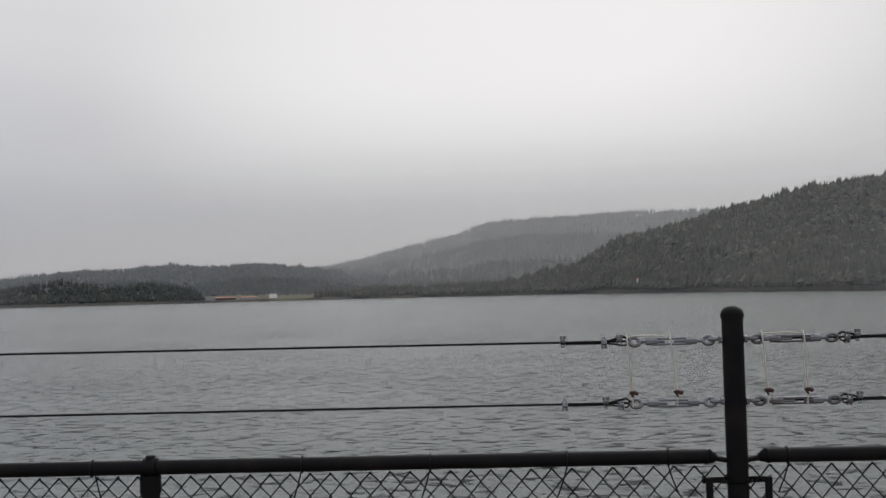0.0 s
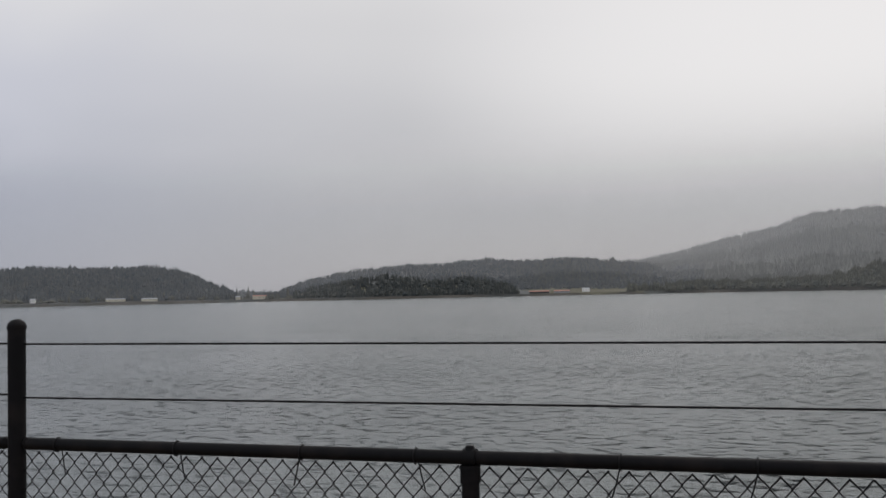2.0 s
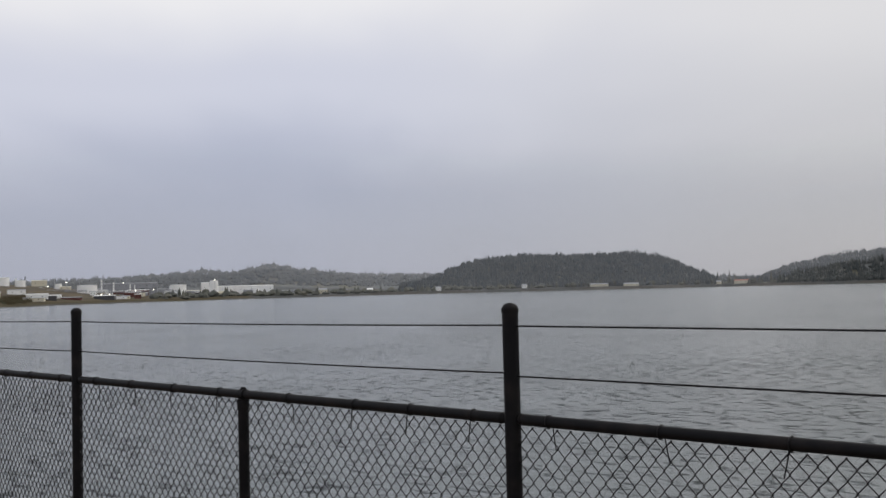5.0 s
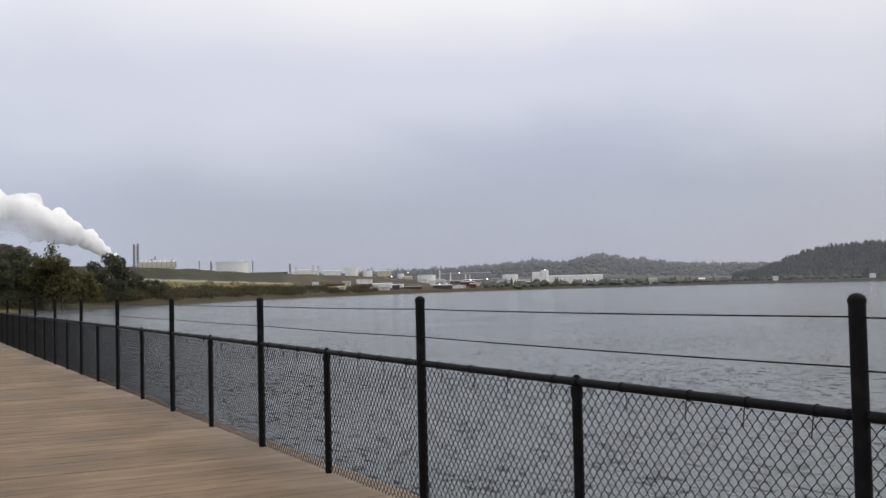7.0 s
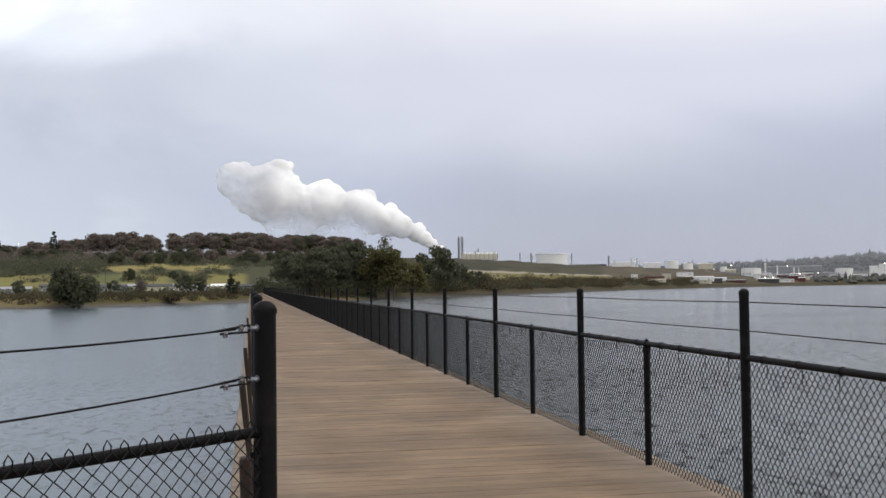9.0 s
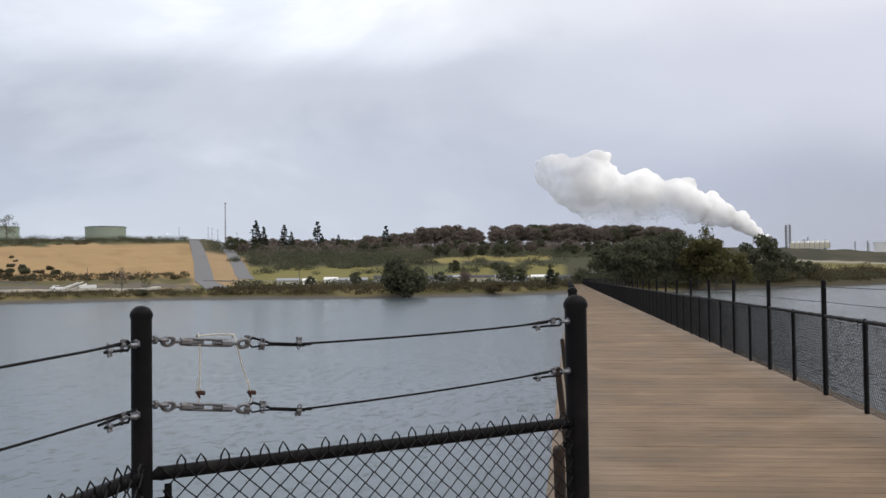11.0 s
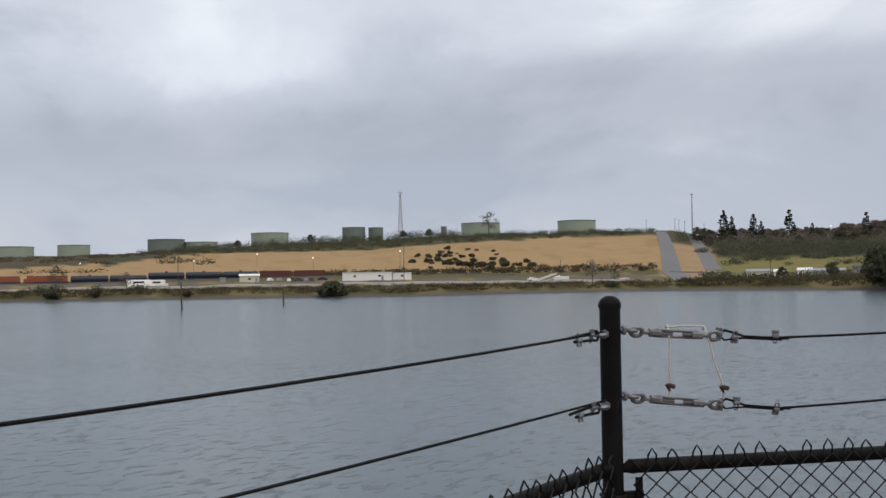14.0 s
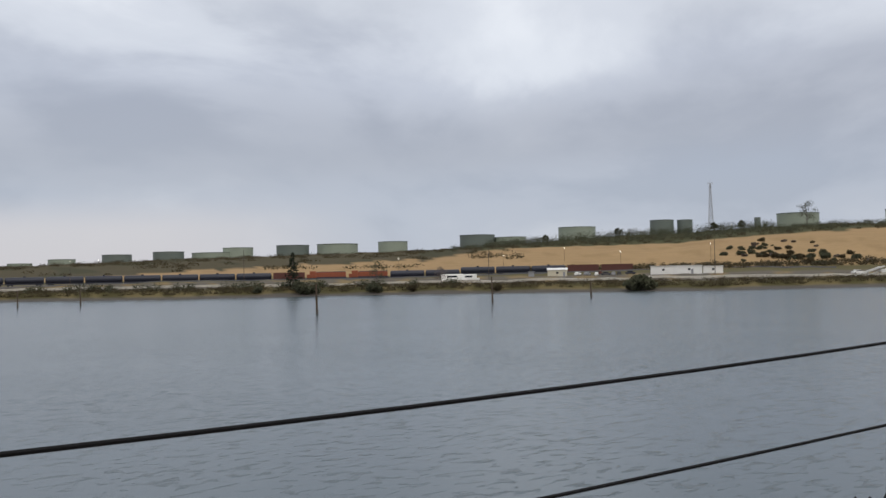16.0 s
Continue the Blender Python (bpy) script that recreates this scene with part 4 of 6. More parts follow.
# ---- leaf clumps, shrubs and single trees ----
def leaves(rng, centres, radii, n, size):
    """Many small leaf sprays, scattered through rounded clumps: vertices and faces."""
    c = np.repeat(np.array(centres, float), n, axis=0)
    rr = np.repeat(np.array(radii, float).reshape(-1, 1) * np.ones((1, 3)), n, axis=0) if np.ndim(radii) == 1 else np.repeat(np.array(radii, float), n, axis=0)
    d = rng.normal(size=c.shape)
    d /= np.linalg.norm(d, axis=1, keepdims=True)
    p = c + d * rr * (rng.random((len(c), 1)) ** 0.45)
    a = rng.normal(size=c.shape)
    a /= np.linalg.norm(a, axis=1, keepdims=True)
    b = np.cross(a, rng.normal(size=c.shape))
    b /= np.linalg.norm(b, axis=1, keepdims=True)
    s = size * rng.uniform(0.6, 1.4, (len(c), 1))
    v = np.stack([p - a * s, p + b * s * 0.6, p + a * s, p - b * s * 0.6], 1).reshape(-1, 3)
    i = np.arange(len(c)) * 4
    return v, np.stack([i, i + 1, i + 2, i + 3], 1)


def tree_meshes(seed, h, w, mat, n=900, leaf=0.34, airy=0.0, lean=0.0):
    """A broad tree: tapered trunk, limbs, and a crown of leaf sprays with gaps."""
    rng = np.random.default_rng(seed)
    bm = bmesh.new()
    tube(bm, (0, 0, -0.5), (lean * 0.3, 0, h * 0.45), 0.035 * h ** 0.8, 0.02 * h ** 0.8, 8)
    centres, radii = [], []
    k = 9
    for i in range(k):
        u = 6.283 * i / k * 2.4 + rng.random()
        z = h * (0.36 + 0.5 * (i / (k - 1)) * rng.uniform(0.85, 1.1))
        out = w * 0.5 * math.sin(math.pi * min(0.95, 0.3 + 0.6 * i / k)) * rng.uniform(0.5, 0.95)
        tip = (out * math.cos(u) + lean * z / h, out * math.sin(u), z)
        tube(bm, (lean * 0.2, 0, h * rng.uniform(0.22, 0.42)), tip, 0.016 * h ** 0.8, 0.004 * h ** 0.8, 5)
        centres.append(tip)
        radii.append((w * rng.uniform(0.2, 0.3), w * rng.uniform(0.2, 0.3), h * rng.uniform(0.1, 0.17)))
    centres.append((lean, 0, h * 0.87))
    radii.append((w * 0.2, w * 0.2, h * 0.12))
    if airy < 0.5:
        centres.append((0, 0, h * 0.5))
        radii.append((w * 0.4, w * 0.4, h * 0.3))
    v, f = leaves(rng, centres, radii, int(n / len(centres)), leaf)
    return finish(bm, "trunk", BARK, 40), stuff_mesh("crown", v.tolist(), f.tolist(), mat)


def bush_meshes(seed, h, w, mat, n=700, leaf=0.3):
    rng = np.random.default_rng(seed)
    bm = bmesh.new()
    for i in range(5):
        u = 1.25 * i
        tube(bm, (0.1 * math.cos(u), 0.1 * math.sin(u), -0.4), (0.25 * w * math.cos(u), 0.25 * w * math.sin(u), h * 0.7), 0.05, 0.02, 5)
    centres = [(rng.uniform(-0.3, 0.3) * w, rng.uniform(-0.3, 0.3) * w, h * rng.uniform(0.25, 0.7)) for _ in range(9)]
    radii = [(w * rng.uniform(0.18, 0.28), w * rng.uniform(0.18, 0.28), h * rng.uniform(0.2, 0.3)) for _ in centres]
    v, f = leaves(rng, centres, radii, int(n / 9), leaf)
    v[:, 2] = np.maximum(v[:, 2], -0.1)
    return finish(bm, "stems", BARK, 40), stuff_mesh("crown", v.tolist(), f.tolist(), mat)


def fir_meshes(seed, h, w, mat):
    """A conifer with whorls of drooping boughs."""
    rng = np.random.default_rng(seed)
    bm = bmesh.new()
    tube(bm, (0, 0, -0.5), (0, 0, h * 0.97), 0.02 * h, 0.006 * h, 7)
    centres, radii = [], []
    for i in range(15):
        z = h * (0.14 + 0.83 * i / 14)
        reach = w * 0.5 * (1 - i / 15) ** 0.8
        for j in range(5 if i < 11 else 3):
            u = rng.random() * 6.283
            q = rng.uniform(0.4, 0.95)
            centres.append((reach * q * math.cos(u), reach * q * math.sin(u), z - reach * q * 0.28))
            radii.append((reach * 0.42 + 0.12, reach * 0.42 + 0.12, h * 0.025))
    v, f = leaves(rng, centres, radii, 14, 0.24 * h ** 0.35 * 0.6)
    return finish(bm, "trunk", BARK, 40), stuff_mesh("crown", v.tolist(), f.tolist(), mat)


def plant(name, meshes, az, r, label, category, scale=1.0, group="", sink=0.2):
    z = max(land_height(az, r), WATER_Z + 0.2)
    ob = thing(name, label, category, Matrix.Translation(polar(az, r, z - sink)) @ pose(0, 0, 0, 0, 0, random.uniform(0, 360)) @ Matrix.Scale(scale, 4), group)
    for me in meshes:
        part(me.name.split(".")[0], me, None, ob)
    return ob


OAKS = [tree_meshes(11 + i, 12, 10, m, 2000, 0.42) for i, m in enumerate((BROADLEAF, BROADLEAF, YELLOWING, AUTUMN, AUTUMN))]
THIN = [tree_meshes(31 + i, 12, 8, m, 700, 0.24, 0.8) for i, m in enumerate((AUTUMN, YELLOWING, BROADLEAF))]
FIRS = [fir_meshes(41 + i, 12, 6.5, FIR_GREEN) for i in range(3)]
BUSHES = [bush_meshes(51 + i, 3, 4.5, m) for i, m in enumerate((BROADLEAF, SCRUB, AUTUMN, YELLOWING))]

# the great bush that stands in the water's edge
plant("willow", bush_meshes(71, 16, 16, BROADLEAF, 6500, 0.55), 99.0, 355, "large dark green willow leaning over the water's edge", "tree", sink=0.6)
# trees at the landfall of the boardwalk
for az, r, k, s, label in ((88.0, 450, 0, 1.15, "dark green tree beside the end of the boardwalk"), (86.6, 440, 1, 1.2, "dark green tree beside the end of the boardwalk"), (85.6, 452, 0, 1.25, "dark green tree beside the end of the boardwalk"), (84.3, 470, 1, 1.4, "dark spreading tree on the shore"),
                           (83.2, 458, 2, 1.3, "tall yellowing tree on the shore"), (82.3, 455, 2, 1.35, "tall yellowing tree on the shore"), (81.3, 480, 2, 1.0, "yellowing tree on the shore"), (80.0, 540, 0, 1.45, "dark round tree on the shore"), (79.3, 560, 1, 1.0, "dark tree on the slope"),
                           (84.9, 480, 0, 1.35, "dark green tree on the shore"), (87.3, 460, 3, 1.0, "rusty tree beside the boardwalk"), (78.4, 575, 0, 0.75, "dark tree on the slope"), (77.6, 590, 1, 0.6, "small dark tree on the slope")):
    plant("shore_tree", OAKS[k], az, r, label, "tree", s * 1.36, "trees at the landfall")
plant("poplar", tree_meshes(81, 20, 9, YELLOWING, 1000, 0.34, 0.9, 0.8), 82.7, 462, "tall airy tree with yellowing leaves", "tree", 1.4)
# the ridge woods, mostly rusty
for i in range(190):
    az = random.uniform(84, 107)
    r = random.uniform(1000, 1080)
    k = random.choice((3, 4, 3, 4, 3, 4, 3, 1))
    top = 1.4 if az < 98 else 1.0 if az < 101 else 0.7
    plant("ridge_tree", OAKS[k], az, r, "rusty autumn tree on the ridge" if k > 2 else "dull green tree on the ridge", "tree", top * random.uniform(0.95, 1.3), "woods on the ridge")
for i in range(70):
    az = random.uniform(88, 108.3)
    plant("slope_tree", OAKS[random.choice((0, 1, 1, 3))], az, random.uniform(760, 960), "dull green tree on the slope below the ridge", "tree", random.uniform(0.6, 1.0), "trees on the slope")
for az, r, s in ((106.9, 880, 2.3), (106.5, 890, 1.9), (105.4, 880, 2.0), (105.0, 890, 1.5), (103.6, 890, 2.2), (102.5, 900, 1.3), (99.9, 900, 1.9)):
    plant("fir", FIRS[random.randrange(3)], az, r, "dark fir standing above the fields", "tree", s, "firs above the fields")
# trees and shrubs by the houses
for az, r, k, s in ((104.0, 410, 0, 0.4), (101.6, 405, 1, 0.5), (97.0, 430, 1, 0.45), (95.6, 415, 3, 0.5), (93.4, 420, 0, 0.7), (92.6, 440, 1, 0.6), (90.9, 430, 0, 0.55), (96.2, 560, 0, 0.6), (94.0, 570, 1, 0.5), (89.4, 440, 0, 0.55), (98.2, 520, 0, 0.45)):
    plant("garden_tree", OAKS[k], az, r, "dark round tree among the shore houses", "tree", s, "garden trees")
plant("fir", FIRS[0], 91.0, 425, "dark fir among the shore houses", "tree", 0.75)
# single trees on the western bank
plant("fir", FIRS[1], 146.6, 392, "dark ragged fir on the bank", "tree", 1.18, sink=0.4)
plant("birch", THIN[2], 142.1, 398, "thin dark tree on the bank", "tree", 0.85)
plant("birch", THIN[0], 138.6, 395, "thin leafless tree on the bank", "tree", 0.6)
plant("birch", THIN[0], 113.8, 404, "small half-bare tree on the bank", "tree", 0.8)
plant("birch", THIN[1], 112.6, 404, "small half-bare tree on the bank", "tree", 0.45)
plant("bank_bush", BUSHES[0], 146.1, 384, "dense dark bush on the bank", "bush", 2.0)
plant("bank_bush", BUSHES[0], 145.5, 386, "dense dark bush on the bank", "bush", 1.3)
plant("bank_bush", BUSHES[0], 148.5, 386, "dark bush on the bank", "bush", 1.1)
plant("bank_bush", BUSHES[0], 128.3, 354, "dark bush at the waterline", "bush", 1.6)
plant("bank_bush", BUSHES[0], 127.7, 354, "tall dark bush at the waterline", "bush", 2.2)
plant("bank_bush", BUSHES[0], 142.2, 384, "dark bush at the waterline", "bush", 1.5)
plant("bank_bush", BUSHES[1], 140.2, 382, "brown bush at the waterline", "bush", 1.0)
plant("bank_bush", BUSHES[1], 135.6, 372, "brown bush at the waterline", "bush", 0.9)
plant("bank_bush", BUSHES[1], 94.0, 385, "brown bush on the bank", "bush", 1.6)
plant("bank_bush", BUSHES[0], 112.8, 396, "low dark bush on the bank", "bush", 1.0)
# bushes in the straw field
for i in range(60):
    az = random.gauss(random.choice((119.4, 121.2, 122.4, 118.2)), 0.8)
    r = 540 + (random.random() ** 1.5) * 200 + 20 * (az - 120)
    if i % 2:
        plant("field_bush", BUSHES[random.choice((0, 0, 1, 2))], az, r, "dark bush in the straw field", "bush", random.uniform(0.6, 1.3), "bushes in the field", 0.5)
    else:
        plant("field_bush", BUSHES[random.choice((0, 1, 0))], az, min(r, random.uniform(545, 680)), "broad dark bush at the foot of the straw field", "bush", random.uniform(0.7, 1.35), "bushes in the field", 0.5)
for az, r, s in ((119.35, 1015, 2.0), (124.0, 1010, 0.75), (122.6, 1020, 0.8), (129.0, 1020, 0.75), (128.4, 1020, 0.65), (132.9, 1010, 0.7)):
    plant("hilltop_tree", THIN[2] if az in (128.4, 119.35) else OAKS[0], az, r, "dark tree on the hilltop beside the tanks", "tree", s, "hilltop trees")


def hedge(name, label, mat, spots, w, h, n, leaf):
    rng = np.random.default_rng(len(spots))
    centres, radii = [], []
    for az, r in spots:
        z = land_height(az, r)
        if z < WATER_Z + 0.8:
            continue
        s = rng.uniform(0.6, 1.3)
        centres.append(polar(az, r, z + h * s * 0.4))
        radii.append((w * s, w * s, h * s * 0.6))
    v, f = leaves(rng, centres, radii, n, leaf)
    tagged(new(name, stuff_mesh(name, v.tolist(), f.tolist(), mat)), label, "scrub", kind="stuff")


def belt(n, a0, a1, lo, hi, far=False):
    return [(a, (table(a, FIRST_R) if far else table(a, SHORE)) + random.uniform(lo, hi)) for a in (random.uniform(a0, a1) for _ in range(n))]


hedge("bank_scrub", "brown-green scrub along the western bank", SCRUB, belt(1500, 108, 176, 10, 24), 1.9, 1.2, 30, 0.24)
hedge("bank_scrub", "taller dark scrub along the western bank", BROADLEAF, [q for q in belt(420, 137, 176, 20, 27) if noise.noise((q[0] * 0.6, 0, 2)) > -0.05], 2.2, 2.6, 40, 0.32)
hedge("shore_scrub", "scrub and reeds along the shore", SCRUB, belt(700, 70, 108, 16, 60), 2.2, 1.8, 26, 0.34)
hedge("shore_scrub", "dark scrub behind the shore", BROADLEAF, belt(480, 66, 90, 25, 80), 3.0, 3.0, 50, 0.36)
hedge("shore_scrub", "yellowing scrub on the slope", YELLOWING, belt(160, 66, 86, 60, 250), 3.0, 2.6, 30, 0.42)
hedge("hilltop_scrub", "dark scrub along the hilltop", BROADLEAF, belt(700, 110.5, 138, 20, 120, True), 4.5, 4.2, 60, 0.36)
hedge("hilltop_scrub", "brown scrub along the hilltop", SCRUB, belt(700, 112, 165, -20, 110, True), 4.5, 2.2, 44, 0.4)
hedge("field_hedge", "dark hedge at the foot of the field", SCRUB, belt(420, 110.5, 134, 150, 178), 2.6, 2.2, 30, 0.42)
hedge("field_hedge", "dark thicket above the railway", SCRUB, [q for q in belt(520, 134, 172, 250, 500) if noise.noise((q[0] * 0.35, q[1] * 0.012, 8)) > 0.12], 5.0, 2.2, 34, 0.55)
hedge("slope_thicket", "dark thicket on the slope below the ridge", BROADLEAF, belt(700, 86, 109.3, -120, 20, True), 5.0, 3.6, 44, 0.42)
hedge("slope_thicket", "rusty thicket on the ridge", AUTUMN, belt(900, 84, 108, 40, 130, True), 5.0, 7.0, 60, 0.42)
hedge("field_hedge", "dark bramble hedge between the green fields", BROADLEAF, [q for q in belt(700, 90, 109, 190, 330) if noise.noise((q[0] * 0.5, q[1] * 0.02, 3)) > 0.12], 3.6, 3.2, 100, 0.34)
hedge("garden_scrub", "dark shrubs round the shore houses", BROADLEAF, [q for q in belt(420, 86, 108, 32, 75) if noise.noise((q[0] * 1.5, q[1] * 0.05, 6)) > 0.0], 2.4, 2.8, 36, 0.36)
hedge("shore_scrub", "brown grass and brambles on the shore", SCRUB, belt(700, 84, 109, 10, 40), 2.4, 1.4, 26, 0.34)
hedge("slope_thicket", "dense dark thicket above the green field", BROADLEAF, belt(620, 97.5, 107.1, -240, -30, True), 5.5, 7.0, 60, 0.45)
hedge("slope_thicket", "rusty thicket above the green field", AUTUMN, belt(260, 97.5, 107.1, -150, 10, True), 5.5, 8.0, 60, 0.45)
hedge("tank_scrub", "tall dark scrub below the tanks", BROADLEAF, belt(300, 121, 136, 110, 135, True), 5.0, 7.0, 70, 0.38)
hedge("slope_scrub", "brown-green scrub over the refinery slope", SCRUB, [q for q in belt(2200, 66, 82, 16, 125) if noise.noise((q[0] * 0.6, q[1] * 0.02, 2)) > -0.15], 3.6, 4.0, 44, 0.42)
hedge("landfall_thicket", "dense dark undergrowth below the trees at the landfall", BROADLEAF, belt(420, 78.5, 89.5, 14, 60), 4.0, 6.5, 60, 0.45)
hedge("landfall_thicket", "yellowing undergrowth at the landfall", YELLOWING, belt(110, 78.5, 86.5, 14, 40), 3.4, 5.0, 60, 0.42)


# ---- roads ----
def strip(name, label, rows, width, mat, category="road", lift=0.12):
    """A road laid on the land along bearings and distances."""
    pts = []
    for (a0, r0), (a1, r1) in zip(rows, rows[1:]):
        pts += [(a0 + (a1 - a0) * t / 14, r0 + (r1 - r0) * t / 14) for t in range(14)]
    pts.append(rows[-1])
    verts, faces = [], []
    for i, (a, r) in enumerate(pts):
        p = polar(a, r)
        q = polar(*pts[min(i + 1, len(pts) - 1)]) - polar(*pts[max(i - 1, 0)])
        side = Vector((-q.y, q.x, 0)).normalized() * width / 2
        z = max(land_height(a, r), land_height(a + 0.2, r), land_height(a - 0.2, r)) + lift
        verts += [p + side + Vector((0, 0, z)), p - side + Vector((0, 0, z)), p + side + Vector((0, 0, z - 1.2)), p - side + Vector((0, 0, z - 1.2))]
        if i:
            b = 4 * i - 4
            faces += [(b, b + 1, b + 5, b + 4), (b, b + 4, b + 6, b + 2), (b + 1, b + 3, b + 7, b + 5)]
    tagged(new(name, stuff_mesh(name, verts, faces, mat)), label, category, kind="structure")


ROSE = material("faded_red_roofing", (0.36, 0.19, 0.15), 0.8, 0, 0.3, 0.2)
PALE_STEEL = material("pale_galvanised_lattice", (0.46, 0.48, 0.52), 0.6, 0, 0.2, 0.4)
PALE = material("pale_gravel", (0.55, 0.52, 0.46), 0.9, 0, 0.3, 0.2)
strip("hill_road", "grey asphalt road climbing straight up the hill", [(108.9, 412), (109.6, 520), (110.1, 900), (110.2, 1040)], 9, ASPHALT)
strip("hill_road", "grey asphalt side road on the hill", [(107.4, 520), (107.6, 560), (108.5, 860), (108.6, 1000)], 8, ASPHALT)
strip("shore_road", "pale road along the western bank", [(176, 500), (161, 462), (150, 420), (140, 420), (128, 396), (118, 410), (112, 430)], 6, PALE, lift=0.7)
strip("cross_road", "grey road along the foot of the green field", [(109.5, 520), (104, 490), (98, 470), (91, 480)], 6, ASPHALT)


# ---- storage tanks ----
def storage_tank(az, width_deg, base_el, top_el, r, mat, label, group="tank farm"):
    """A steel tank with a top rim, wind girder, roof and a spiral stair."""
    radius = r * math.tan(radians(width_deg)) / 2
    z0 = 1.43 + r * math.tan(radians(base_el))
    ground = min(land_height(az - width_deg / 2, r), land_height(az + width_deg / 2, r), land_height(az, r + radius), z0)
    h = r * math.tan(radians(top_el)) + 1.43 - z0
    ob = thing("storage_tank", label, "tank", Matrix.Translation(polar(az, r, z0)), group)
    bm = bmesh.new()
    tube(bm, (0, 0, ground - z0 - 1), (0, 0, h * 0.985), radius, n=40)
    part("shell", bm, mat, ob)
    bm = bmesh.new()
    tube(bm, (0, 0, h * 0.95), (0, 0, h * 0.975), radius * 1.025, n=40)
    part("wind_girder", bm, mat if mat is WHITE_PAINT else DARK_TANK, ob)
    bm = bmesh.new()
    tube(bm, (0, 0, h * 0.985), (0, 0, h), radius * 0.99, radius * 0.6, 40)
    part("roof", bm, mat, ob)
    bm = bmesh.new()
    wire(bm, [(radius * 1.03 * math.cos(u), radius * 1.03 * math.sin(u), h * (u - 3.0) / 1.5) for u in np.linspace(3.0, 4.5, 12)], 0.35, 4)
    part("stair", bm, GREY_PAINT, ob)
    return ob


GREENISH = "pale green steel storage tank on the hilltop"
for az, w, lo, hi, m in ((131.2, 2.0, 2.05, 2.56, GREEN_TANK), (126.7, 1.25, 2.25, 2.82, DARK_TANK), (125.5, 0.8, 2.3, 2.8, DARK_TANK), (119.8, 2.1, 2.38, 2.95, GREEN_TANK), (114.6, 2.05, 2.4, 2.98, GREEN_TANK), (121.8, 0.32, 2.4, 2.8, DARK_TANK),
                         (136.6, 1.9, 1.72, 2.26, DARK_TANK), (134.8, 1.7, 1.72, 2.11, GREEN_TANK), (141.2, 1.6, 1.55, 1.99, GREEN_TANK), (144.2, 2.2, 1.35, 1.91, GREEN_TANK), (146.6, 1.75, 1.33, 1.88, DARK_TANK), (149.5, 1.6, 1.25, 1.79, GREEN_TANK),
                         (150.8, 2.2, 1.2, 1.54, GREEN_TANK), (153.1, 1.6, 1.1, 1.62, DARK_TANK), (155.7, 1.5, 1.0, 1.5, DARK_TANK), (158.4, 1.35, 0.9, 1.29, GREEN_TANK), (160.4, 1.2, 0.85, 1.1, GREEN_TANK), (161.9, 1.0, 0.8, 1.25, DARK_TANK)):
    storage_tank(az, w, lo - 0.12, hi, 1060, m, GREENISH if m is GREEN_TANK else "dark green steel storage tank on the hilltop")


# ---- masts and poles ----
def lattice_mast(az, r, base_el, top_el, label, crown):
    z0 = land_height(az, r)
    h = 1.43 + r * math.tan(radians(top_el)) - z0
    ob = thing("radio_mast", label, "mast", Matrix.Translation(polar(az, r, z0)) @ pose(0, 0, 0, 0, 0, az))
    w = h * 0.05
    corners = [(-1, -1), (1, -1), (1, 1), (-1, 1)]
    for sx, sy in corners:
        bm = bmesh.new()
        tube(bm, (sx * w, sy * w, -1), (sx * w * 0.22, sy * w * 0.22, h * 0.9), 0.5, 0.3, 5)
        part("leg", bm, PALE_STEEL, ob)
    bm = bmesh.new()
    for i in range(12):
        a, b = i / 12 * 0.9, (i + 1) / 12 * 0.9
        for j in range(4):
            p, q = corners[j], corners[(j + 1) % 4]
            fa, fb = w * (1 - 0.78 * a / 0.9), w * (1 - 0.78 * b / 0.9)
            tube(bm, (p[0] * fa, p[1] * fa, h * a), (q[0] * fb, q[1] * fb, h * b), 0.2, n=4)
            tube(bm, (p[0] * fb, p[1] * fb, h * b), (q[0] * fb, q[1] * fb, h * b), 0.16, n=4)
    part("bracing", bm, PALE_STEEL, ob)
    bm = bmesh.new()
    tube(bm, (0, 0, h * 0.88), (0, 0, h), 0.22, 0.12, 6)
    if crown:
        box(bm, w * 1.9, 0.5, 0.5, pose(0, 0, h * 0.915))
        for s in (-1, 1):
            box(bm, 0.5, 0.5, 1.8, pose(s * w * 0.75, 0, h * 0.915))
        box(bm, w, 0.6, 1.6, pose(0, 0, h * 0.84))
    part("antenna", bm, PALE_STEEL, ob)


lattice_mast(124.15, 1040, 2.5, 4.9, "grey lattice radio mast with cross-arm on the hilltop", True)
bm = bmesh.new()
ob = thing("radio_mast", "slim grey pole mast on the hilltop", "mast", Matrix.Translation(polar(108.5, 1060, land_height(108.5, 1060))))
h = 1.43 + 1060 * math.tan(radians(4.27)) - land_height(108.5, 1060)
tube(bm, (0, 0, -1), (0, 0, h * 0.96), 0.95, 0.5, 8)
part("pole", bm, PALE_STEEL, ob)
bm = bmesh.new()
for i in range(6):
    box(bm, 0.3, 0.3, 1.6, pose(1.0 * math.cos(i * 1.047), 1.0 * math.sin(i * 1.047), h * 0.975))
part("antenna", bm, PALE_STEEL, ob)


